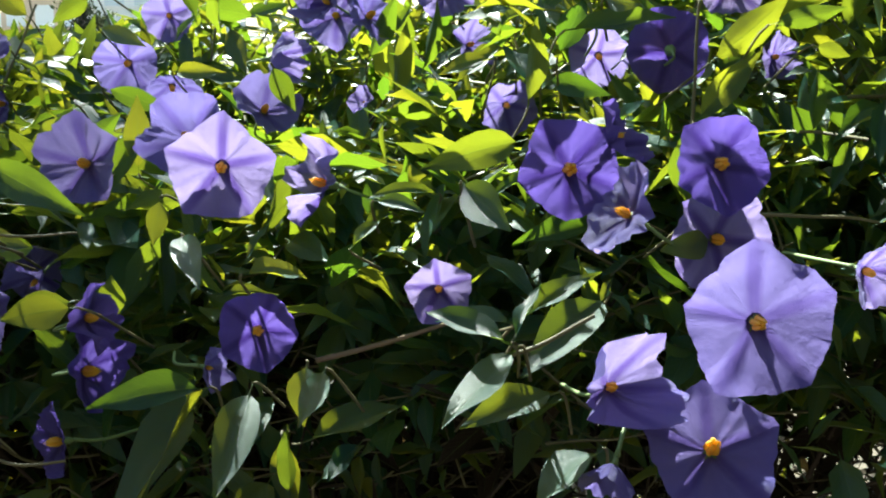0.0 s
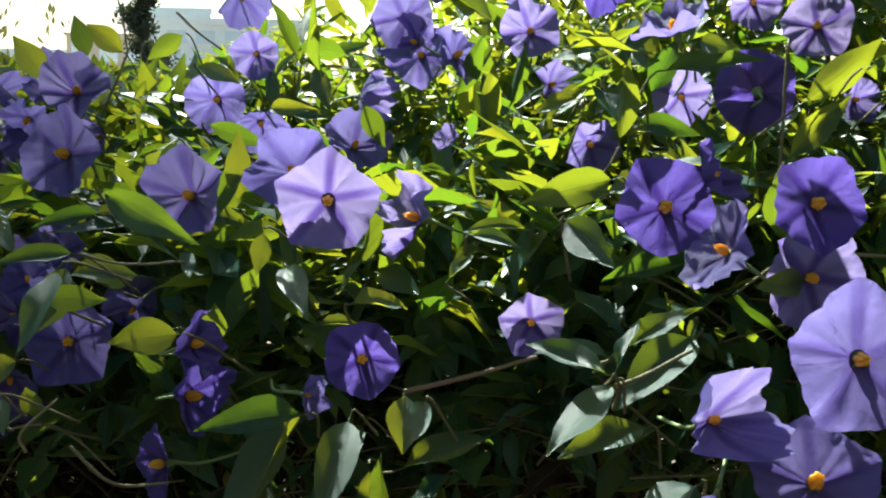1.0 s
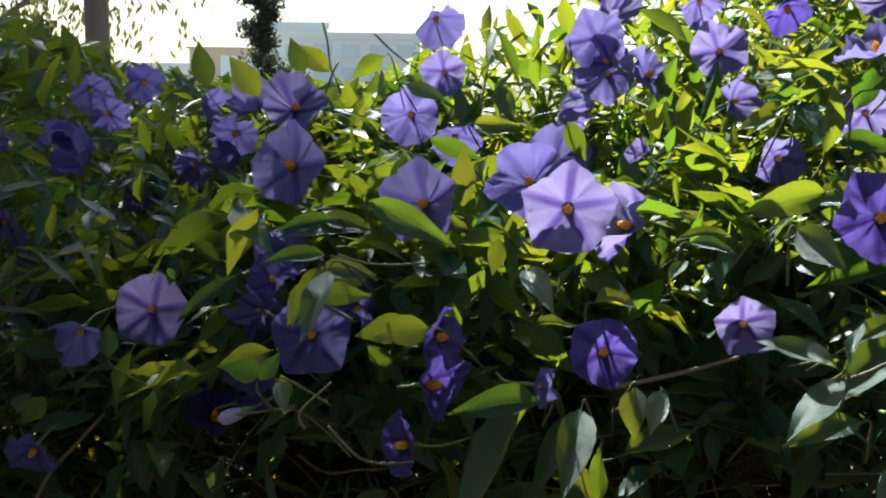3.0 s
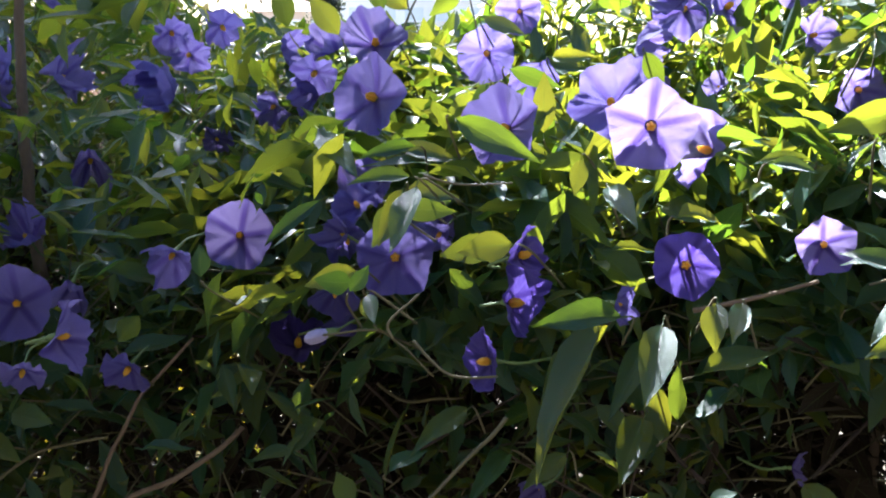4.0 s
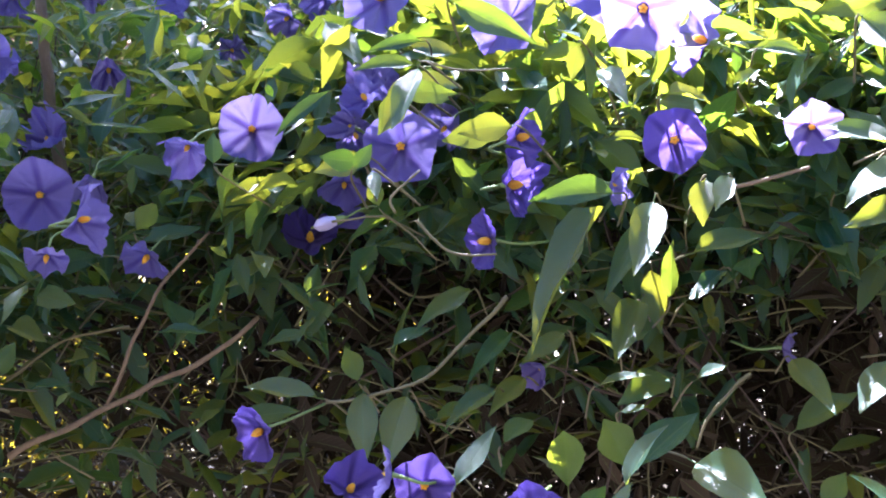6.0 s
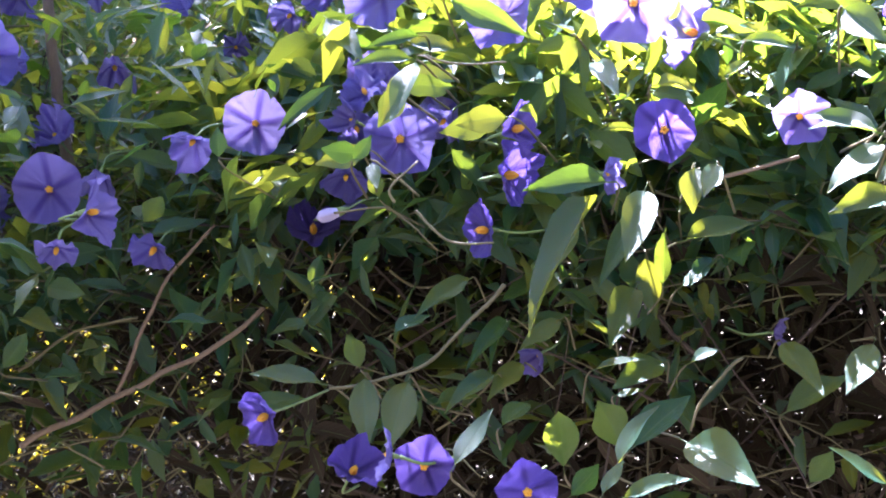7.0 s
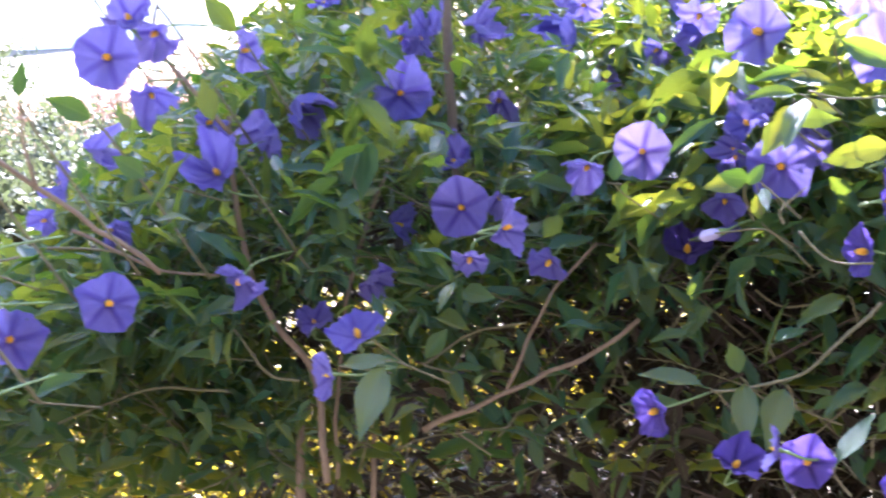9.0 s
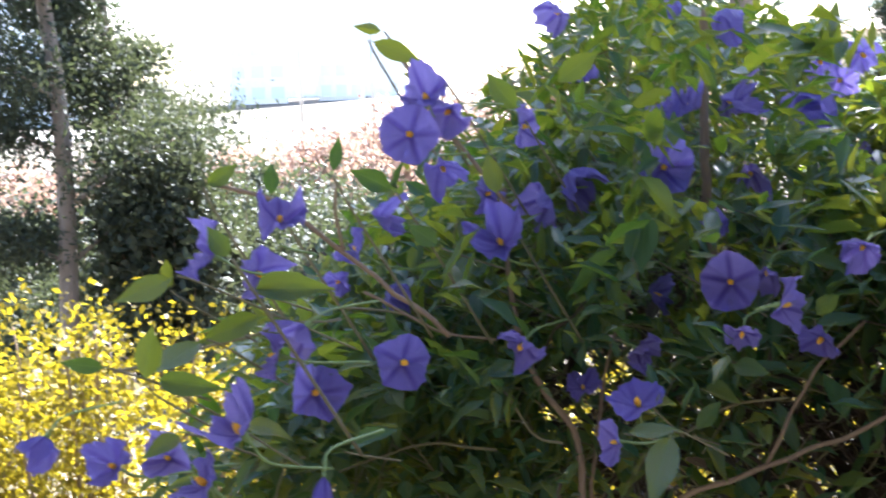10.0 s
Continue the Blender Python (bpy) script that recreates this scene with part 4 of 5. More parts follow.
hero_leaf((-0.569, 0.439, 1.218), (-0.584, 0.427, 1.222), 0.0084, (-0.602, 0.799, 0.019))
hero_leaf((-0.524, 0.443, 1.185), (-0.532, 0.412, 1.192), 0.0121, (-0.951, 0.274, 0.143))
hero_leaf((-0.330, 0.362, 1.022), (-0.321, 0.325, 0.999), 0.0160, (0.428, -0.396, 0.812))
hero_leaf((-0.358, 0.364, 1.016), (-0.326, 0.365, 1.022), 0.0104, (-0.127, -0.610, 0.782))
hero_leaf((-0.363, 0.399, 1.019), (-0.350, 0.411, 1.021), 0.0091, (0.592, -0.751, 0.292))
hero_leaf((-0.443, 0.257, 1.021), (-0.418, 0.267, 1.033), 0.0096, (-0.054, -0.724, 0.688))
hero_leaf((-0.470, 0.186, 1.105), (-0.465, 0.180, 1.120), 0.0056, (-0.904, 0.175, 0.389))
hero_leaf((-0.556, 0.278, 1.137), (-0.543, 0.291, 1.148), 0.0110, (0.690, -0.724, 0.015))
hero_leaf((-0.528, 0.300, 1.130), (-0.530, 0.302, 1.149), 0.0099, (0.726, -0.673, 0.143))
hero_leaf((-0.504, 0.321, 1.141), (-0.503, 0.326, 1.161), 0.0088, (0.697, -0.706, 0.127))
hero_leaf((-0.483, 0.382, 1.096), (-0.498, 0.372, 1.109), 0.0117, (0.623, -0.769, 0.145))
hero_leaf((-0.484, 0.437, 1.118), (-0.491, 0.437, 1.145), 0.0142, (0.581, -0.803, 0.133))
hero_leaf((-0.430, 0.157, 1.057), (-0.426, 0.134, 1.055), 0.0077, (0.688, 0.034, 0.725))
hero_leaf((-0.443, 0.197, 1.047), (-0.413, 0.195, 1.051), 0.0094, (-0.150, -0.329, 0.932))
hero_leaf((-0.504, 0.370, 1.127), (-0.525, 0.356, 1.140), 0.0145, (0.615, -0.779, 0.123))
hero_leaf((-0.500, 0.485, 1.166), (-0.518, 0.475, 1.191), 0.0168, (0.551, -0.832, 0.068))
hero_leaf((-0.519, 0.551, 1.182), (-0.496, 0.573, 1.203), 0.0197, (0.650, -0.753, 0.101))

hero_branch(0.0017, (-0.420, 0.543, 0.915), (-0.387, 0.555, 0.934), (-0.352, 0.569, 0.951), (-0.322, 0.579, 0.965), (-0.293, 0.592, 0.988))
hero_branch(0.0011, (-0.370, 0.562, 0.944), (-0.356, 0.575, 0.984), (-0.337, 0.587, 1.014), (-0.322, 0.595, 1.033))
hero_branch(0.0009, (-0.424, 0.551, 0.955), (-0.395, 0.563, 0.976), (-0.362, 0.574, 0.984))
hero_branch(0.0009, (-0.142, 0.504, 1.032), (-0.149, 0.500, 1.023), (-0.162, 0.493, 1.009), (-0.178, 0.486, 0.997), (-0.213, 0.475, 0.989))
hero_branch(0.0006, (-0.173, 0.473, 1.071), (-0.166, 0.473, 1.063), (-0.157, 0.474, 1.057), (-0.141, 0.478, 1.056))
hero_branch(0.0008, (-0.036, 0.523, 0.999), (-0.045, 0.519, 0.992), (-0.054, 0.514, 0.983), (-0.058, 0.510, 0.968))
hero_branch(0.0022, (-0.461, 0.491, 0.894), (-0.470, 0.496, 0.958), (-0.487, 0.488, 0.990), (-0.503, 0.482, 1.023), (-0.512, 0.483, 1.069), (-0.517, 0.489, 1.119))
hero_branch(0.0013, (-0.479, 0.526, 0.878), (-0.480, 0.540, 0.952), (-0.476, 0.553, 1.012), (-0.461, 0.577, 1.075))
hero_branch(0.0039, (-0.480, 0.710, 1.034), (-0.488, 0.715, 1.091), (-0.495, 0.725, 1.177), (-0.501, 0.731, 1.233))
hero_branch(0.0010, (-0.542, 0.380, 1.065), (-0.532, 0.388, 1.060), (-0.510, 0.402, 1.045), (-0.478, 0.426, 1.036))
hero_branch(0.0008, (-0.552, 0.371, 1.056), (-0.529, 0.389, 1.055), (-0.510, 0.402, 1.045))
hero_branch(0.0009, (-0.497, 0.448, 0.958), (-0.525, 0.427, 0.966), (-0.546, 0.409, 0.960), (-0.573, 0.385, 0.948))
hero_branch(0.0009, (-0.465, 0.475, 0.961), (-0.481, 0.463, 0.968), (-0.497, 0.456, 0.996))
hero_branch(0.0008, (-0.528, 0.195, 1.060), (-0.502, 0.218, 1.066), (-0.479, 0.238, 1.076), (-0.449, 0.264, 1.082))
hero_branch(0.0010, (-0.068, 0.559, 1.070), (-0.037, 0.562, 1.079), (-0.017, 0.564, 1.085))
hero_branch(0.0007, (0.005, 0.442, 1.107), (0.009, 0.442, 1.109), (0.029, 0.444, 1.118))
hero_branch(0.0007, (0.077, 0.581, 1.159), (0.081, 0.586, 1.186), (0.081, 0.590, 1.212))
hero_branch(0.0008, (-0.264, 0.740, 1.158), (-0.256, 0.744, 1.178), (-0.242, 0.750, 1.211))
hero_branch(0.0006, (-0.259, 0.772, 1.235), (-0.251, 0.769, 1.206))
hero_branch(0.0007, (-0.232, 0.794, 1.230), (-0.218, 0.793, 1.217), (-0.203, 0.793, 1.207))
hero_branch(0.0005, (0.045, 0.603, 1.122), (0.062, 0.603, 1.120), (0.081, 0.602, 1.111))
hero_branch(0.0007, (0.100, 0.546, 1.132), (0.120, 0.547, 1.132), (0.143, 0.547, 1.129))
hero_branch(0.0009, (-0.245, 0.672, 0.994), (-0.225, 0.671, 0.983), (-0.194, 0.673, 0.989))
hero_branch(0.0005, (-0.170, 0.434, 1.081), (-0.172, 0.435, 1.088), (-0.162, 0.440, 1.098))
hero_branch(0.0004, (-0.158, 0.423, 0.980), (-0.149, 0.427, 0.984), (-0.135, 0.428, 0.973))
hero_branch(0.0005, (-0.173, 0.488, 1.134), (-0.161, 0.490, 1.131), (-0.138, 0.496, 1.130))
hero_branch(0.0005, (-0.228, 0.526, 1.057), (-0.207, 0.529, 1.061), (-0.198, 0.531, 1.059), (-0.178, 0.531, 1.041))

# the thin shoots that stand free over the spreading shrub
hero_branch(0.0013, (-0.498, 0.470, 1.110), (-0.535, 0.452, 1.160), (-0.566, 0.436, 1.214))
hero_branch(0.0010, (-0.535, 0.452, 1.160), (-0.531, 0.447, 1.175), (-0.524, 0.443, 1.185))
hero_branch(0.0013, (-0.470, 0.372, 1.050), (-0.508, 0.330, 1.098), (-0.529, 0.301, 1.129), (-0.555, 0.280, 1.137))
hero_branch(0.0010, (-0.508, 0.330, 1.098), (-0.506, 0.324, 1.118), (-0.504, 0.321, 1.140))

# stems from the ground
for shrub, x, y, z, r in ((shrub_left, -0.50, 0.52, 0.92, 0.009), (shrub_left, -0.47, 0.56, 0.90, 0.006), (shrub_left, -0.56, 0.56, 0.80, 0.007),
                          (shrub_right, 0.05, 0.85, 0.95, 0.010), (shrub_right, 0.2, 1.0, 1.1, 0.012), (shrub_right, 0.32, 0.8, 0.95, 0.009),
                          (shrub_right, -0.12, 0.95, 1.0, 0.009), (shrub_right, -0.28, 0.9, 0.95, 0.008)):
    o = base_of(shrub).translation
    foot = Vector((o.x + (x - o.x) * 0.35, o.y + (y - o.y) * 0.35, -0.02))
    top = Vector((x, y, z))
    mid = foot.lerp(top, 0.5) + Vector((0.03 * rng.uniform(-1, 1), 0.03 * rng.uniform(-1, 1), 0.05))
    line = smooth_line([foot, mid, top], 7)
    v, f = tube(line, [r * (1.5 - 1.3 * i / len(line)) for i in range(len(line))], 8)
    part("stem", mesh_of("stem", [q - o for q in v], f, M_BARK), shrub)


# ---- the leafy shoots that fill the shrubs ----
# the right end is raised out of view, for unseen growth that casts shade
SKYLINE = ((-90, 24.0), (-8, 22.0), (0, 10.0), (5, 6.0), (10, 3.0), (14, 0.6), (20, 0.8), (24, 1.6), (28, 3.4), (32, 5.4), (36, 5.2), (39, 2.4), (41, 0.0), (44, -2.4), (48, -4.5), (50, -6.5), (53, -9.0), (57, -12.0), (66, -22.0))


def spread(p):
    """Bearing (degrees left of +y), distance over the ground and height above eye level, from the open space."""
    dx, dy = p.x - STAND.x, p.y - STAND.y
    return math.degrees(math.atan2(-dx, dy)), math.hypot(dx, dy), p.z - STAND.z


def inside(p):
    """Whether a place lies within the mounded outline of the two shrubs."""
    turn, d, up = spread(p)
    if p.x > 0.80 or turn < -36 + 14 * noise.noise(p * 5) or p.y > 1.75 or d > 1.75 or turn > 64 or (turn > 44 and d > 1.1):
        return False
    wave = noise.noise(p * 8)
    if d < 0.53 + 0.04 * wave + 0.85 * max(0.0, 1.02 - p.z):
        return False
    if 1.0 < turn < 9.5 and up > -0.05 * d and wave > 0.02:
        return False                    # a thin place in the foliage
    tilt = SKYLINE[0][1]
    for (a0, e0), (a1, e1) in zip(SKYLINE, SKYLINE[1:]):
        if a0 <= turn <= a1:
            tilt = e0 + (e1 - e0) * (turn - a0) / (a1 - a0)
    return up < min(d, 1.0) * math.tan(radians(tilt + 0.7 * wave)) and p.z < 1.72


CLEAR_AT = np.array([tuple(c - STAND) for c, r in CLEAR])
CLEAR_FAR = np.linalg.norm(CLEAR_AT, axis=1)
CLEAR_R = np.array([r for c, r in CLEAR])
SUN_AT = np.array([tuple(c) for c, r in SUNLIT])
SUN_R = np.array([r for c, r in SUNLIT])
nrng = np.random.default_rng(11)


def unit(v):
    return v / np.maximum(np.linalg.norm(v, axis=-1, keepdims=True), 1e-9)


def inside_mask(p):
    return np.array([inside(Vector(q)) for q in p], dtype=bool)


def clear_mask(p, size):
    """Which pieces hide none of the flowers and leaves placed one by one, nor stand between a sunlit flower and the sun."""
    free = np.ones(len(p), dtype=bool)
    for i in range(0, len(p), 4000):
        v = p[i:i + 4000] - np.array(STAND)
        dist = np.linalg.norm(v, axis=1)
        grow = CLEAR_FAR[None, :] / dist[:, None]
        cosine = (v @ CLEAR_AT.T) / (dist[:, None] * CLEAR_FAR[None, :])
        gap = CLEAR_FAR[None, :] * np.sqrt(np.maximum(2 - 2 * cosine, 0))
        hides = (dist[:, None] < CLEAR_FAR[None, :] + 0.01) & (gap < CLEAR_R[None, :] + size[i:i + 4000, None] * grow)
        w = p[i:i + 4000, None, :] - SUN_AT[None, :, :]
        along = w @ np.array(TO_SUN)
        off = np.linalg.norm(w - along[:, :, None] * np.array(TO_SUN), axis=2)
        shades = (along > 0) & (off < SUN_R[None, :] + 0.5 * size[i:i + 4000, None])
        free[i:i + 4000] = ~(hides.any(axis=1) | shades.any(axis=1))
    return free


def quads_mesh(name, verts, quads, uv, material):
    """A mesh of quads from arrays."""
    me = bpy.data.meshes.new(name)
    me.vertices.add(len(verts))
    me.vertices.foreach_set("co", verts.astype(np.float32).ravel())
    me.loops.add(quads.size)
    me.loops.foreach_set("vertex_index", quads.astype(np.int32).ravel())
    me.polygons.add(len(quads))
    me.polygons.foreach_set("loop_start", np.arange(0, quads.size, 4, dtype=np.int32))
    me.polygons.foreach_set("use_smooth", np.ones(len(quads), dtype=bool))
    me.materials.append(material)
    layer = me.uv_layers.new(name="UVMap")
    layer.data.foreach_set("uv", uv.astype(np.float32)[quads.ravel()].ravel())
    me.update(calc_edges=True)
    return me


class Leaves:
    """Many leaves: base, tip, width and normal of each."""
    def __init__(self):
        self.base, self.tip, self.width, self.normal = [], [], [], []

    def add(self, base, tip, width, normal):
        for row, v in zip((self.base, self.tip, self.width, self.normal), (base, tip, width, normal)):
            row.append(v)

    def arrays(self):
        return [np.concatenate(r) for r in (self.base, self.tip, self.width, self.normal)]


def leaves_mesh(name, base, tip, width, normal, shapes, material, offset):
    """One mesh of all these leaves, each in one of the shapes."""
    pick = nrng.integers(0, len(shapes), len(base))
    length = np.linalg.norm(tip - base, axis=1)
    y = (tip - base) / length[:, None]
    z = unit(normal - y * np.sum(normal * y, axis=1, keepdims=True))
    x = np.cross(y, z)
    vs, qs, us, n = [], [], [], 0
    for i, (v, f, uv) in enumerate(shapes):
        k = np.nonzero(pick == i)[0]
        if not len(k):
            continue
        w, l = width[k][:, None, None], length[k][:, None, None]
        vs.append((base[k][:, None] + x[k][:, None] * v[None, :, 0:1] * w + y[k][:, None] * v[None, :, 1:2] * l + z[k][:, None] * v[None, :, 2:3] * l).reshape(-1, 3))
        qs.append((np.array(f)[None] + (n + np.arange(len(k)) * len(v))[:, None, None]).reshape(-1, 4))
        us.append(np.tile(uv, (len(k), 1)))
        n += len(k) * len(v)
    return quads_mesh(name, np.concatenate(vs) - np.array(offset), np.concatenate(qs), np.concatenate(us), material)


def twigs_mesh(name, lines, radii, material, offset, sides=3):
    """One mesh of thin tubes along lines of equal length."""
    d = unit(np.gradient(lines, axis=1))
    a = unit(np.cross(d, np.array((0.31, 0.22, 0.925))))
    b = np.cross(d, a)
    turn = np.arange(sides) * 2 * math.pi / sides
    v = lines[:, :, None] + (a[:, :, None] * np.cos(turn)[:, None] + b[:, :, None] * np.sin(turn)[:, None]) * radii[:, :, None, None]
    n, m = lines.shape[:2]
    i, j = np.meshgrid(np.arange(m - 1), np.arange(sides), indexing="ij")
    q = np.stack((i * sides + j, i * sides + (j + 1) % sides, (i + 1) * sides + (j + 1) % sides, (i + 1) * sides + j), axis=-1).reshape(-1, 4)
    q = (q[None] + (np.arange(n) * m * sides)[:, None, None]).reshape(-1, 4)
    v = v.reshape(-1, 3)
    return quads_mesh(name, v - np.array(offset), q, np.zeros((len(v), 2)), material)


green, dry = Leaves(), Leaves()
green_twigs, brown_twigs = [], []


def fill(count, xs, ys, zs, up, leaf_len, leaves, kind=green, bare=0.0, width=(0.20, 0.40)):
    """Leafy shoots, each a bent twig with alternate leaves, within the outline of the shrubs."""
    lo, hi = np.array((xs[0], ys[0], zs[0])), np.array((xs[1], ys[1], zs[1]))
    p = nrng.uniform(lo, hi, (count, 3))
    p = p[inside_mask(p)]
    n = len(p)
    d = unit(np.stack((nrng.uniform(-1, 1, n), nrng.uniform(-1.1, 0.7, n), up + nrng.uniform(-0.6, 0.6, n)), axis=1))
    step = nrng.uniform(0.07, 0.15, n)[:, None] / 6
    pts = [p]
    for _ in range(6):
        d = unit(d + np.stack((nrng.uniform(-1, 1, n), nrng.uniform(-1, 1, n), nrng.uniform(-0.8, 0.9, n)), axis=1) * 0.22)
        pts.append(pts[-1] + d * step)
    pts = np.stack(pts, axis=1)
    green_twigs.append(pts[nrng.random(n) < 0.75])
    spin = nrng.uniform(0, 6.28, n)
    for i in range(leaves):
        s = (i + 0.8) / leaves * 5.9
        k = min(int(s), 5)
        b = pts[:, k] + (pts[:, k + 1] - pts[:, k]) * (s - k)
        ax = unit(pts[:, k + 1] - pts[:, k])
        spin = spin + 2.4
        o = unit(np.cross(ax, np.array((0.4, 0.1, 0.9))))
        o = o * np.cos(spin)[:, None] + np.cross(ax, o) * np.sin(spin)[:, None]
        dirn = unit(ax * nrng.uniform(0.35, 0.9, (n, 1)) + o + np.array((-0.1, -0.15, -0.12)))
        size = leaf_len * nrng.uniform(0.5, 1.2, n) * (0.65 if i == leaves - 1 else 1.0)
        loose = np.where(nrng.random((n, 1)) < 0.62, 0.36, 0.85)         # most leaves lie flat, the others stand at any angle
        nor = unit(np.array((-0.1, -0.16, 1.0)) + nrng.uniform((-1, -1, -0.6), (1, 1, 0.6), (n, 3)) * loose)
        keep = nrng.random(n) >= bare
        kind.add(b[keep], (b + dirn * size[:, None])[keep], (size * nrng.uniform(*width, n))[keep], nor[keep])


def tangle(count, xs, ys, zs):
    """Bare brown twigs inside the shrubs, darkened for shade, most of them rising outwards."""
    p = nrng.uniform((xs[0], ys[0], zs[0]), (xs[1], ys[1], zs[1]), (count, 3))
    d = unit(np.stack((nrng.uniform(-1, 1, count), nrng.uniform(-1, 0.6, count), nrng.uniform(-0.15, 1.0, count)), axis=1))
    step = nrng.uniform(0.10, 0.30, count)[:, None] / 6
    pts = [p]
    for _ in range(6):
        d = unit(d + nrng.uniform(-1, 1, (count, 3)) * 0.18)
        pts.append(pts[-1] + d * step)
    brown_twigs.append(np.stack(pts, axis=1))


# the sunlit canopy
fill(2600, (-0.40, 0.95), (0.40, 1.5), (0.98, 1.5), 0.8, 0.032, 11)
# unseen high growth on the right, added to shade the leaves below
fill(1500, (0.05, 0.95), (0.6, 1.6), (1.22, 1.72), 0.6, 0.036, 10)
fill(2200, (-0.38, 0.7), (0.55, 1.1), (1.03, 1.18), 0.3, 0.034, 11)
fill(1400, (-0.40, 0.6), (0.68, 1.2), (1.02, 1.16), 0.1, 0.036, 11)
fill(2300, (-0.95, -0.36), (0.15, 1.4), (0.92, 1.28), 0.7, 0.032, 11)
fill(1300, (-0.75, -0.38), (0.12, 0.6), (0.86, 1.16), 0.4, 0.032, 10)
# the leaves of the shaded front
fill(210, (-0.40, 0.06), (0.50, 0.72), (0.84, 1.06), 0.2, 0.036, 8)
fill(150, (-0.75, -0.38), (0.25, 0.7), (0.78, 1.0), 0.3, 0.034, 8)
# the bare inside, mostly withered leaves and twigs darkened in colour for shade
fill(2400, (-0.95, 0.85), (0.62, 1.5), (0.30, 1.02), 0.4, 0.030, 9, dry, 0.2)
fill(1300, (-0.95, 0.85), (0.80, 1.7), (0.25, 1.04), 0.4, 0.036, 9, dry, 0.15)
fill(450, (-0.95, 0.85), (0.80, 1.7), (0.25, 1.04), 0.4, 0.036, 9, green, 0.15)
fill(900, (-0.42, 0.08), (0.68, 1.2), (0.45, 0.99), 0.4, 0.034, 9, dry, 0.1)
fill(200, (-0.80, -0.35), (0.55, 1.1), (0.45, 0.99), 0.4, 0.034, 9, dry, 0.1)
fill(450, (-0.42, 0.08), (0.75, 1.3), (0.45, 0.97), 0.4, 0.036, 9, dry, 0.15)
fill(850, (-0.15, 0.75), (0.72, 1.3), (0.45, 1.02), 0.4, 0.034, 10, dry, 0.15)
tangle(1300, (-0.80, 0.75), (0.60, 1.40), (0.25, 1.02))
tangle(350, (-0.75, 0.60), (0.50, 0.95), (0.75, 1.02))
# loose leaves added towards the sun, to shade the low leaves and flowers
for spot in LOW_LEAVES:
    n = 26
    b = np.array(spot) + np.array(TO_SUN) * nrng.uniform(0.07, 0.26, (n, 1)) + nrng.uniform(-1, 1, (n, 3)) * 0.028
    dirn = unit(nrng.uniform((-1, -1, -0.8), (1, 0.4, 0.2), (n, 3)))
    size = nrng.uniform(0.030, 0.046, n)
    tip = b + dirn * size[:, None]
    nor = unit(np.array(TO_SUN) + nrng.uniform(-1, 1, (n, 3)) * 0.45)
    keep = (np.hypot(b[:, 0] - STAND.x, b[:, 1] - STAND.y) > 0.47) & (b[:, 2] < 1.25)
    green.add(b[keep], tip[keep], (size * nrng.uniform(0.3, 0.45, n))[keep], nor[keep])


def settle(kind):
    """The leaves that lie within the outline and hide nothing placed one by one."""
    base, tip, width, normal = kind.arrays()
    mid, size = (base + tip) / 2, np.linalg.norm(tip - base, axis=1)
    keep = inside_mask(mid) & clear_mask(mid, 0.30 * size)
    return [v[keep] for v in (base, tip, width, normal)]


def free_lines(lines):
    lines = np.concatenate(lines)
    keep = inside_mask(lines[:, 3]) & inside_mask(lines[:, 6])
    lines = lines[keep]
    free = clear_mask(lines.reshape(-1, 3), np.full(lines.shape[0] * 7, 0.005)).reshape(-1, 7).all(axis=1)
    return lines[free]


g_base, g_tip, g_width, g_normal = settle(green)
d_base, d_tip, d_width, d_normal = settle(dry)
g_lines, b_lines = free_lines(green_twigs), free_lines(brown_twigs)
taper = np.linspace(1.15, 0.45, 7)
for shrub in (shrub_right, shrub_left):
    o = tuple(base_of(shrub).translation)
    left = shrub is shrub_left
    mid = (g_base + g_tip) / 2
    mine = (mid[:, 0] < SPLIT) == left
    far = np.hypot(mid[:, 0] - STAND.x, mid[:, 1] - STAND.y)
    # the foremost leaves are parts of their own
    for i in np.nonzero(mine & (far < 0.66))[0]:
        if leaf_count[shrub] >= 300:
            break
        leaf_count[shrub] += 1
        part("leaf", LEAF_MESHES[rng.randrange(14)], shrub, leaf_matrix(g_base[i], g_tip[i], g_width[i], g_normal[i]))
        mine[i] = False
    near = mine & (far < 0.66)
    away = mine & (far >= 0.66)
    part("foliage", leaves_mesh("foliage", g_base[near], g_tip[near], g_width[near], g_normal[near], PLAIN_SHAPES, M_LEAF, o), shrub, None, "dense green leaves", "stuff")
    part("foliage", leaves_mesh("foliage", g_base[away], g_tip[away], g_width[away], g_normal[away], FAR_SHAPES, M_LEAF, o), shrub, None, "dense green leaves", "stuff")
    mine = ((d_base[:, 0] < SPLIT) == left)
    part("dry_leaves", leaves_mesh("dry_leaves", d_base[mine], d_tip[mine], d_width[mine], d_normal[mine], FAR_SHAPES, M_DRY_LEAF_SHADED, o), shrub, None, "withered brown leaves, coloured darker for the shade inside the shrub", "stuff")
    k = (g_lines[:, 0, 0] < SPLIT) == left
    part("twig", twigs_mesh("twig", g_lines[k], np.tile(0.0008 * taper, (int(k.sum()), 1)), M_TWIG, o), shrub, None, "thin green-brown twigs", "stuff")
    k = (b_lines[:, 0, 0] < SPLIT) == left
    part("twig", twigs_mesh("twig", b_lines[k], nrng.uniform(0.0006, 0.0016, (int(k.sum()), 1)) * taper, M_DEAD_TWIG_SHADED, o), shrub, None, "bare brown twigs, coloured darker for shade", "stuff")
    part("leaf_stalk", heaps[shrub].mesh("leaf_stalk", M_TWIG, o), shrub, None, "thin green leaf stalks", "stuff")


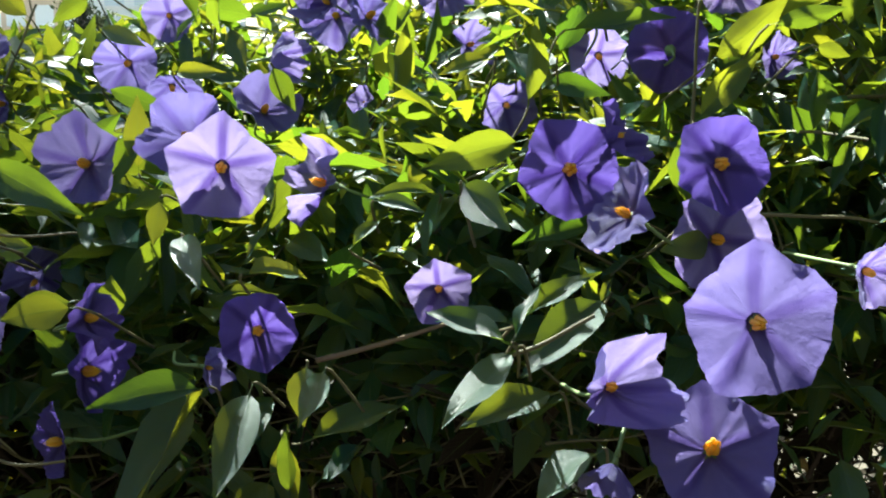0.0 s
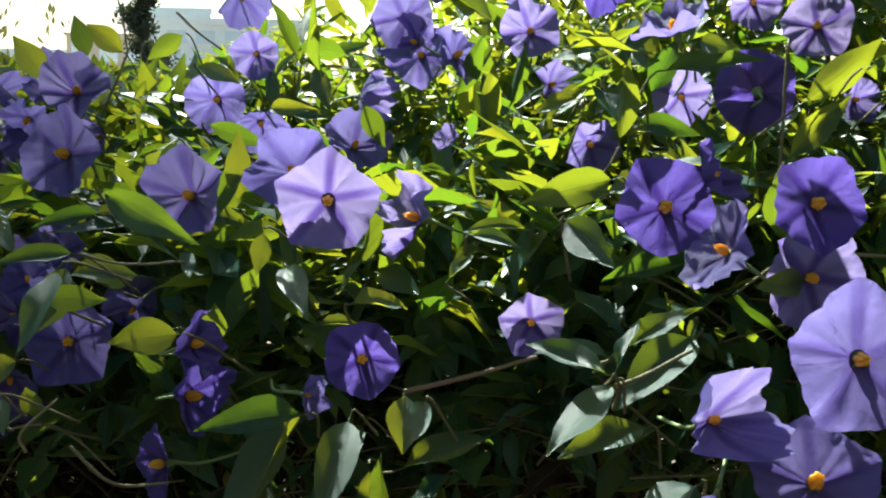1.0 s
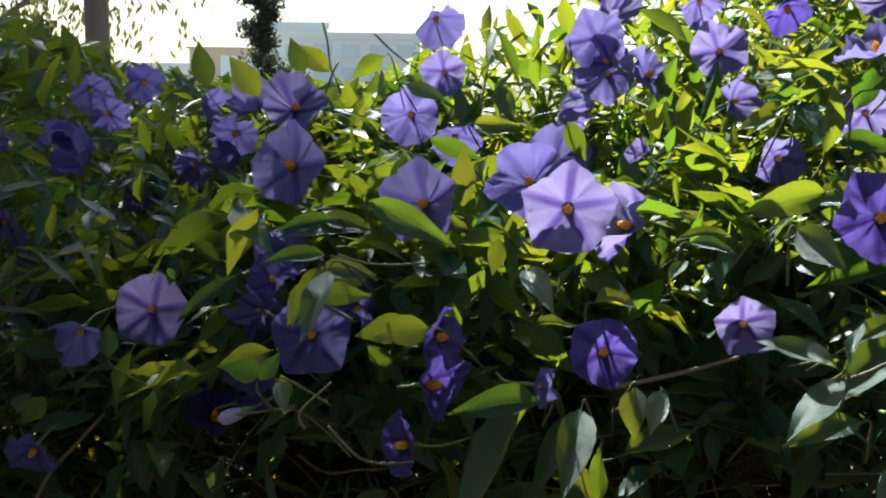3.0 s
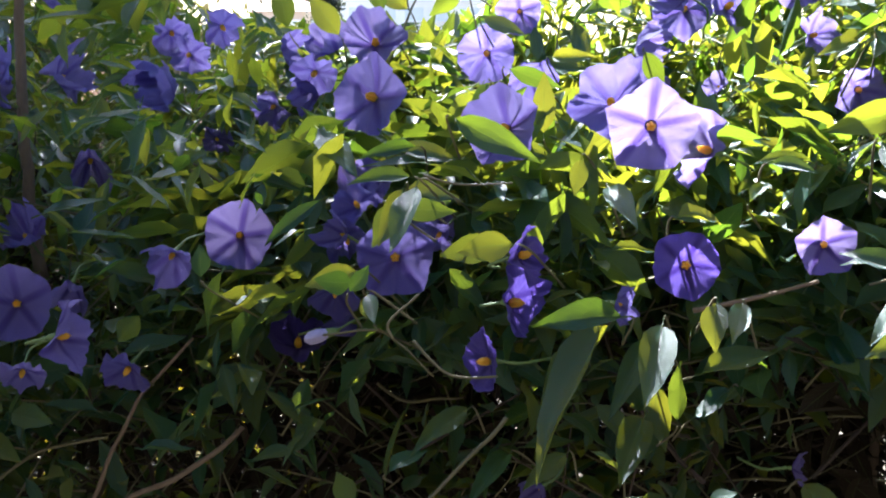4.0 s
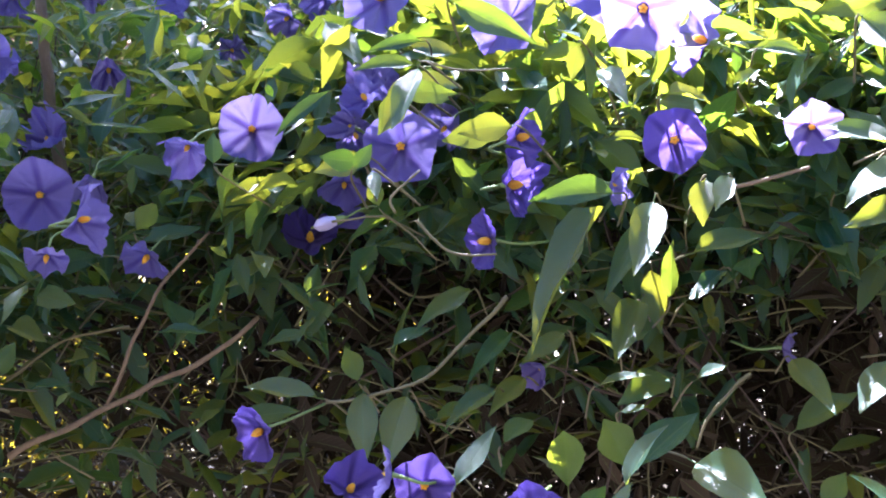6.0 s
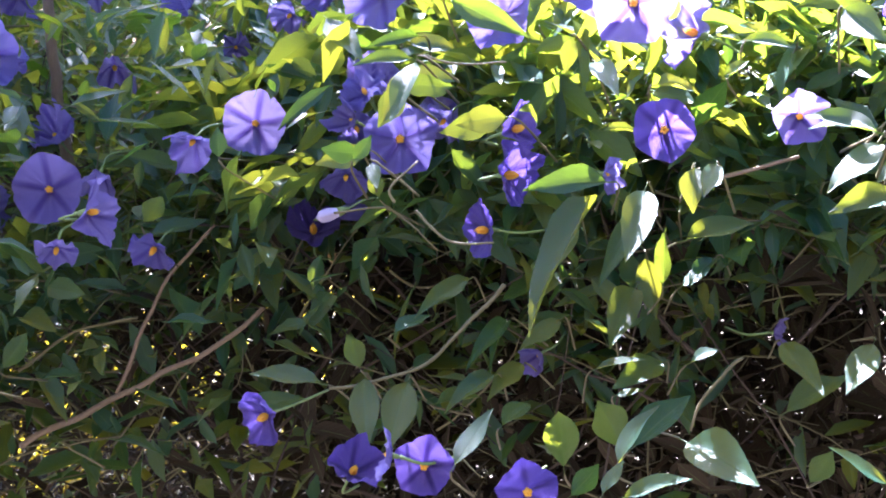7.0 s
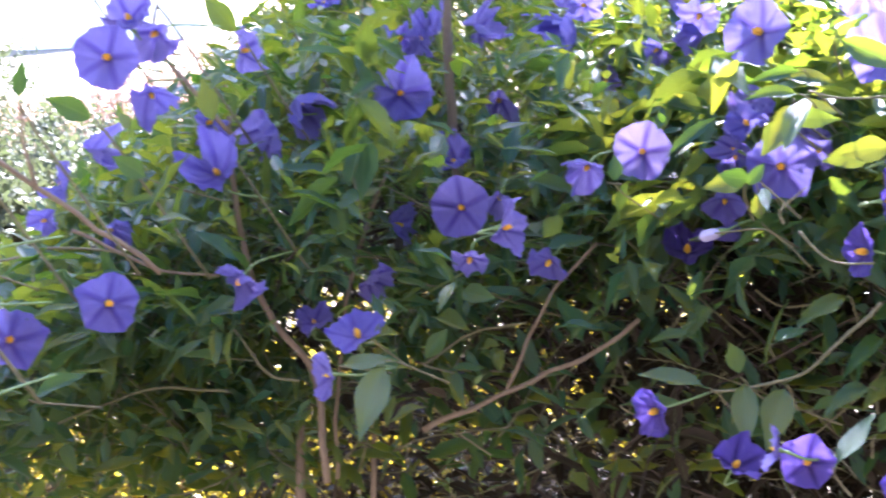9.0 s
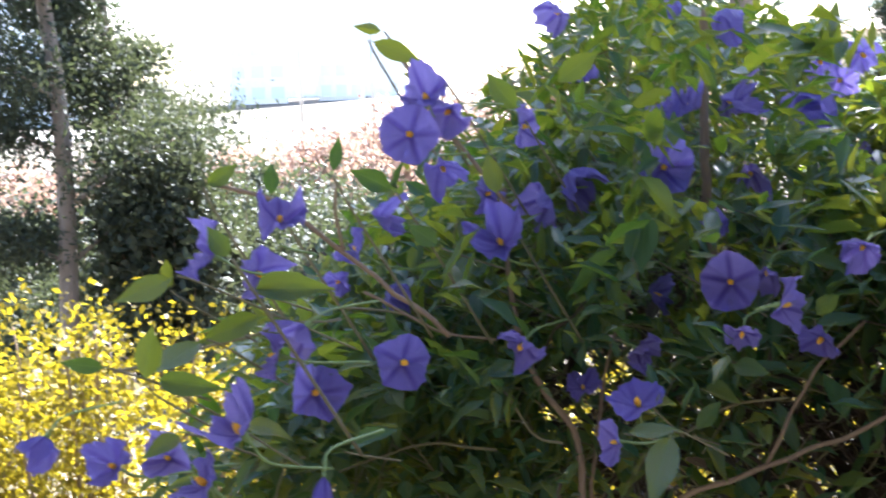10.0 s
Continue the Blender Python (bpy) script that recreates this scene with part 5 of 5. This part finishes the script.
# ---- ground, distance ----
def ground_height(x, y):
    d = math.hypot(x, y)
    away = min(max((d - 2.5) / 14.0, 0.0), 1.0)
    h = -2.6 * away * away * (3 - 2 * away)
    if d < 60:
        h += 0.05 * noise.noise(Vector((x * 0.8, y * 0.8, 0))) * min(1.0, d / 3)
    return h


def build_ground():
    verts, faces = [(0, 0, 0)], []
    rings = [0.4 * 1.17 ** i for i in range(56)]
    n = 72
    for r in rings:
        for j in range(n):
            a = 2 * math.pi * j / n
            x, y = r * math.cos(a), r * math.sin(a)
            verts.append((x, y, ground_height(x, y)))
    faces += [(0, 1 + j, 1 + (j + 1) % n) for j in range(n)]
    for i in range(len(rings) - 1):
        for j in range(n):
            a, b = 1 + i * n + j, 1 + i * n + (j + 1) % n
            faces.append((a, a + n, b + n, b))
    ob = new("ground", mesh_of("ground", verts, faces, M_SOIL))
    tagged(ob, "dry brown soil and thin grass sloping away", "ground", "", "structure")


build_ground()
# unseen dark walls, added to keep sky light off the front of the shrubs
for name, x, y, w, l, h in (("wall_south", -1.15, -2.2, 5.7, 0.25, 4.6), ("wall_east", 1.83, 0.4, 0.25, 5.45, 3.4), ("wall_west", -3.875, -0.97, 0.25, 2.2, 4.2)):
    wall = new(name, bpy.data.meshes.new(name))
    bm = bmesh.new()
    bmesh.ops.create_cube(bm, size=1.0, matrix=Matrix.Translation((x, y, h / 2 - 0.2)) @ Matrix.Diagonal((w, l, h, 1)))
    bmesh.ops.bevel(bm, geom=bm.edges[:], offset=0.02, segments=1, affect="EDGES")
    bm.to_mesh(wall.data)
    bm.free()
    wall.data.materials.append(M_DARK_WALL)
    tagged(wall, "unseen plain dark wall added to block sky light", "wall", "", "structure")


def polar(turn, d, z=None):
    """A place at a bearing (degrees left of +y) and distance from where one stands."""
    x, y = STAND.x - math.sin(radians(turn)) * d, STAND.y + math.cos(radians(turn)) * d
    return Vector((x, y, ground_height(x, y) if z is None else z))


def crown_mesh(name, p, d, size, wide, material):
    """Many small four-point leaves, each bent along its middle."""
    n, d = len(p), unit(d)
    side = unit(np.cross(d, nrng.uniform((-1, -1, 0), (1, 1, 1), (n, 3)))) * (size * wide)[:, None]
    up = unit(np.cross(side, d)) * (size * 0.1)[:, None]
    long = d * size[:, None]
    v = np.stack((p, p + long * 0.5 + side + up, p + long, p + long * 0.5 - side + up), axis=1).reshape(-1, 3)
    return quads_mesh(name, v, np.arange(4 * n).reshape(-1, 4), np.tile(((0.5, 0), (1, 0.5), (0.5, 1), (0, 0.5)), (n, 1)), material)


def tree(turn, d, height, radius, crown_low, crown_wide, leaves, leaf_size, material, label, hanging=False, lean=0.0, loose=0.2):
    rng = random.Random(int(turn * 10 + d * 100))
    foot = polar(turn, d) - Vector((0, 0, 0.05))
    ob = empty("tree", foot, label, "tree", "park trees")
    line = smooth_line([(0, 0, 0), (lean * 0.3, 0.02 * height, height * 0.35), (lean, -0.01 * height, height * 0.7), (lean * 1.2, 0, height)], 6)
    v, f = tube(line, [radius * (1.15 - 0.95 * i / len(line)) for i in range(len(line))], 10)
    part("trunk", mesh_of("trunk", v, f, M_TRUNK), ob)
    at, to = [], []
    arms = 22
    for i in range(arms):
        s = crown_low + (0.97 - crown_low) * (i + rng.uniform(0, 1)) / arms
        p = line[min(int(s * len(line)), len(line) - 1)]
        a = rng.uniform(0, 6.28)
        reach = crown_wide * (1.15 - 0.8 * (s - crown_low) / (1 - crown_low)) * rng.uniform(0.4, 1.1)
        tip = p + Vector((math.cos(a) * reach, math.sin(a) * reach, reach * rng.uniform(0.1, 0.7)))
        mid = p.lerp(tip, 0.5) + Vector((0, 0, 0.08 * reach))
        arm = smooth_line([p, mid, tip], 4)
        v, f = tube(arm, [radius * 0.3 * (1.1 - 0.9 * q / len(arm)) for q in range(len(arm))], 5)
        part("limb", mesh_of("limb", v, f, M_TRUNK), ob)
        n = leaves // arms
        sp = reach * loose + loose * 0.36
        q = np.array([tuple(w) for w in arm])[nrng.integers(3, len(arm), n)] + nrng.normal(0, 1, (n, 3)) * (sp, sp, sp * 0.7)
        q[:, 2] -= np.abs(nrng.normal(0, sp, n)) if hanging else 0
        at.append(q)
        to.append(nrng.uniform((-1, -1, -1.5), (1, 1, -1.3), (n, 3)) if hanging else nrng.uniform((-1, -1, -0.2), (1, 1, 1.5), (n, 3)))
    at, to = np.concatenate(at), np.concatenate(to)
    part("crown", crown_mesh("crown", at, to, leaf_size * nrng.uniform(0.6, 1.3, len(at)), 0.16 if hanging else 0.2, material), ob, None, "uneven crown of small leaves", "stuff")


def bush(name, turn, d, wide, deep, high, leaves, leaf_size, material, label, category, group=""):
    """A rounded clump of stems and small leaves."""
    foot = polar(turn, d)
    ob = empty(name, foot, label, category, group)
    stems = Heap()
    tips = []
    for i in range(40):
        a, q = rng.uniform(0, 6.28), rng.uniform(0, 1) ** 0.5
        tip = Vector((math.cos(a) * wide * q, math.sin(a) * deep * q, high * (1.0 - 0.35 * q * q) * rng.uniform(0.8, 1.05)))
        base = Vector((tip.x * 0.4, tip.y * 0.4, -0.05))
        line = smooth_line([base, base.lerp(tip, 0.5) + Vector((0, 0, 0.05 * high)), tip], 4)
        tips.append(line)
        stems.add(*tube(line, [0.006 * (1.2 - 0.1 * k) for k in range(len(line))], 4))
    lines = np.array([[tuple(q) for q in line] for line in tips])
    sp = 0.14 * (wide + deep) / 2
    p = lines[nrng.integers(0, len(tips), leaves), nrng.integers(2, lines.shape[1], leaves)] + nrng.normal(0, 1, (leaves, 3)) * (sp, sp, sp * 0.5)
    p = p[p[:, 2] > 0.03]
    to = nrng.uniform((-1, -1, -0.3), (1, 1, 1.2), (len(p), 3))
    part("stem", stems.mesh("stem", M_BARK), ob)
    part("foliage", crown_mesh("foliage", p, to, leaf_size * nrng.uniform(0.6, 1.3, len(p)), 0.27, material), ob, None, "", "stuff")


GOLD = "sunlit golden-yellow clipped hedge shrub"
for turn, d, w, h in ((60, 2.2, 0.5, 0.80), (47, 2.6, 0.5, 0.52), (34, 2.7, 0.5, 0.5), (21, 2.9, 0.5, 0.5), (74, 2.3, 0.5, 0.84)):
    bush("golden_shrub", turn, d, w, 0.5, h, 26000, 0.017, M_GOLD_LEAF, GOLD, "shrub", "golden hedge")

CONIFER = "dark green conifer with thin upright trunk"
tree(58.4, 5.5, 4.2, 0.042, 0.12, 0.55, 70000, 0.032, M_NEEDLE, CONIFER, lean=-0.12, loose=0.15)
tree(55.7, 6.2, 3.4, 0.040, 0.14, 0.45, 45000, 0.034, M_NEEDLE, CONIFER, lean=0.06, loose=0.16)
tree(62.5, 7.5, 2.0, 0.04, 0.1, 0.5, 14000, 0.035, M_NEEDLE, CONIFER, loose=0.2)
tree(52.6, 20.0, 3.9, 0.05, 0.35, 0.32, 5000, 0.07, M_NEEDLE, "slim dark conifer among low shrubs")
tree(48.0, 14.0, 2.6, 0.05, 0.3, 0.30, 6000, 0.06, M_NEEDLE, "slim dark conifer among low shrubs")
tree(26.0, 5.0, 6.6, 0.053, 0.56, 0.70, 25000, 0.06, M_HANGING, "tall tree with grey-brown trunk and a high crown", lean=-0.23, loose=0.26)
tree(31.4, 7.5, 5.5, 0.062, 0.35, 0.7, 9000, 0.07, M_HANGING, "tall tree with grey-brown trunk and hanging leaves", True)
tree(18.3, 22.0, 5.4, 0.1, 0.05, 0.55, 12000, 0.10, M_NEEDLE, "slim dark green cypress tree")
for turn, d, w, h in ((53.4, 5.6, 0.32, 1.2), (50.5, 9, 1.0, 1.75), (46.5, 10, 1.0, 1.85), (43.5, 11, 1.0, 1.9), (40.5, 12, 1.1, 2.0), (55, 9, 1.0, 1.6), (58.5, 8, 0.9, 1.3), (36, 12, 1.2, 2.0), (30, 12, 1.2, 2.1), (24, 13, 1.2, 2.1), (17, 14, 1.2, 2.2), (62, 10, 1.0, 1.6),
                      (60.5, 12, 1.3, 1.5), (64, 13, 1.3, 1.5), (56.5, 18, 1.6, 2.1), (61.5, 19, 1.6, 2.1), (53, 15, 1.5, 2.3), (48.5, 17, 1.6, 2.4), (44, 18, 1.6, 2.6), (58, 14, 1.5, 2.0)):
    bush("park_shrub", turn, d, w, w, h, 8000, 0.065, M_NEEDLE, "dull dark green rounded park shrub", "shrub", "park shrubs")
for turn, d, w, h in ((44, 26, 3.0, 2.6), (39, 27, 3.0, 3.4), (34, 28, 3.0, 3.9), (29, 28, 3.0, 3.5), (48, 30, 2.5, 2.1), (53.5, 29, 2.5, 2.0), (59, 28, 2.5, 2.0)):
    bush("red_shrub", turn, d, w, 1.6, h, 9000, 0.14, M_RED_LEAF, "reddish-brown planting on a bank", "shrub", "red planting")


def box(h, x0, x1, y0, y1, z0, z1):
    h.add([(x, y, z) for z in (z0, z1) for y in (y0, y1) for x in (x0, x1)], [(0, 2, 3, 1), (4, 5, 7, 6), (0, 1, 5, 4), (2, 6, 7, 3), (0, 4, 6, 2), (1, 3, 7, 5)])


def box_mesh(name, x0, x1, y0, y1, z0, z1, material):
    h = Heap()
    box(h, x0, x1, y0, y1, z0, z1)
    me = h.mesh(name, material)
    me.polygons.foreach_set("use_smooth", np.zeros(len(me.polygons), dtype=bool))
    return me


def building(turn, d, wide, deep, high, storeys, bays, wall, label, gable=False):
    """Walls, a roof and rows of set-in windows with sills, facing the viewer."""
    foot = polar(turn, d)
    ob = empty("apartment_building", foot, label, "building", "far buildings")
    ob.matrix_basis = Matrix.Translation(foot) @ Matrix.Rotation(radians(turn), 4, "Z")
    part("wall", box_mesh("wall", -wide / 2, wide / 2, 0, deep, 0, high, wall), ob)
    if gable:
        h = Heap()
        h.add([(-wide * 0.55, -0.6, high), (wide * 0.55, -0.6, high), (wide * 0.55, deep + 0.6, high), (-wide * 0.55, deep + 0.6, high), (-wide * 0.45, deep / 2, high * 1.3), (wide * 0.45, deep / 2, high * 1.3)],
              [(0, 1, 5, 4), (2, 3, 4, 5), (1, 2, 5), (3, 0, 4), (3, 2, 1, 0)])
        me = h.mesh("roof", M_ROOF)
        me.polygons.foreach_set("use_smooth", np.zeros(len(me.polygons), dtype=bool))
        part("roof", me, ob)
    else:
        part("roof", box_mesh("roof", -wide / 2 - 0.3, wide / 2 + 0.3, -0.3, deep + 0.3, high, high + 0.9, wall), ob)
    sw, sh = wide / bays, high / storeys
    pane = box_mesh("window", -sw * 0.33, sw * 0.33, -0.05, 0.3, -sh * 0.28, sh * 0.28, M_GLASS_HAZED)
    sill = box_mesh("sill", -sw * 0.36, sw * 0.36, -0.35, 0.2, -sh * 0.34, -sh * 0.29, wall)
    for i in range(storeys):
        for j in range(bays):
            w = part("window", pane, ob)
            w.matrix_basis = Matrix.Translation((-wide / 2 + sw * (j + 0.5), 0, sh * (i + 0.5)))
            part("sill", sill, w)


building(47.5, 190, 9, 9, 60, 18, 3, M_WALL_HAZED, "pale hazy high-rise apartment tower")
building(43.6, 200, 7.5, 10, 66, 20, 3, M_WALL_HAZED, "pale hazy high-rise apartment tower")
building(41.8, 230, 10, 10, 70, 20, 3, M_WALL_BLUE_HAZED, "pale blue hazy high-rise apartment tower")
building(45.3, 240, 14, 10, 9, 3, 5, M_WALL_BLUE_HAZED, "low pale blue building before the towers")
building(59.5, 120, 16, 10, 26, 9, 4, M_WALL_BLUE_HAZED, "striped bluish apartment block behind the trees")
building(17.5, 220, 16, 12, 13, 4, 5, M_WALL_BLUE_HAZED, "pale blue glazed high-rise tower")
building(23.6, 130, 13, 10, 4.4, 2, 5, M_WALL_BLUE_HAZED, "low teal-blue flat-roofed building")
building(20.0, 110, 7, 8, 6.5, 2, 3, M_WALL_TAN, "tan house with dark tiled roof", True)
building(15.0, 160, 22, 12, 9, 3, 6, M_WALL_HAZED, "pale grey office block far away")


def plaza():
    """A pale road that crosses the distance, with a kerb."""
    h = Heap()
    pts = []
    for i in range(41):
        turn = 75 - i * 2.2
        pts.append((polar(turn, 84 + 0.15 * (75 - turn)), polar(turn, 104)))
    v = []
    for a, b in pts:
        v += [(a.x, a.y, a.z + 0.12), (b.x, b.y, b.z + 0.12), (a.x, a.y, a.z - 0.2)]
    f = []
    for i in range(40):
        f += [(3 * i, 3 * i + 3, 3 * i + 4, 3 * i + 1), (3 * i + 2, 3 * i + 5, 3 * i + 3, 3 * i)]
    ob = new("road", mesh_of("road", v, f, M_PAVE, None, False))
    tagged(ob, "pale sunlit road with a raised kerb", "road", "", "structure")


plaza()


def street_lamp(turn, d):
    foot = polar(turn, d)
    ob = empty("street_lamp", foot, "tall slim grey street lamp beside the road", "street lamp", "street lamps")
    v, f = tube([(0, 0, -0.1), (0, 0, 4), (0, 0, 8)], [0.11, 0.09, 0.06], 8)
    part("pole", mesh_of("pole", v, f, M_STEEL), ob)
    arm = smooth_line([(0, 0, 7.9), (0.3, 0, 8.4), (1.3, 0, 8.6)], 4)
    v, f = tube(arm, [0.05] * len(arm), 6)
    part("arm", mesh_of("arm", v, f, M_STEEL), ob)
    part("lamp_head", box_mesh("lamp_head", 1.2, 1.9, -0.14, 0.14, 8.53, 8.66, M_STEEL), ob)


street_lamp(45.6, 62)
street_lamp(42.2, 68)
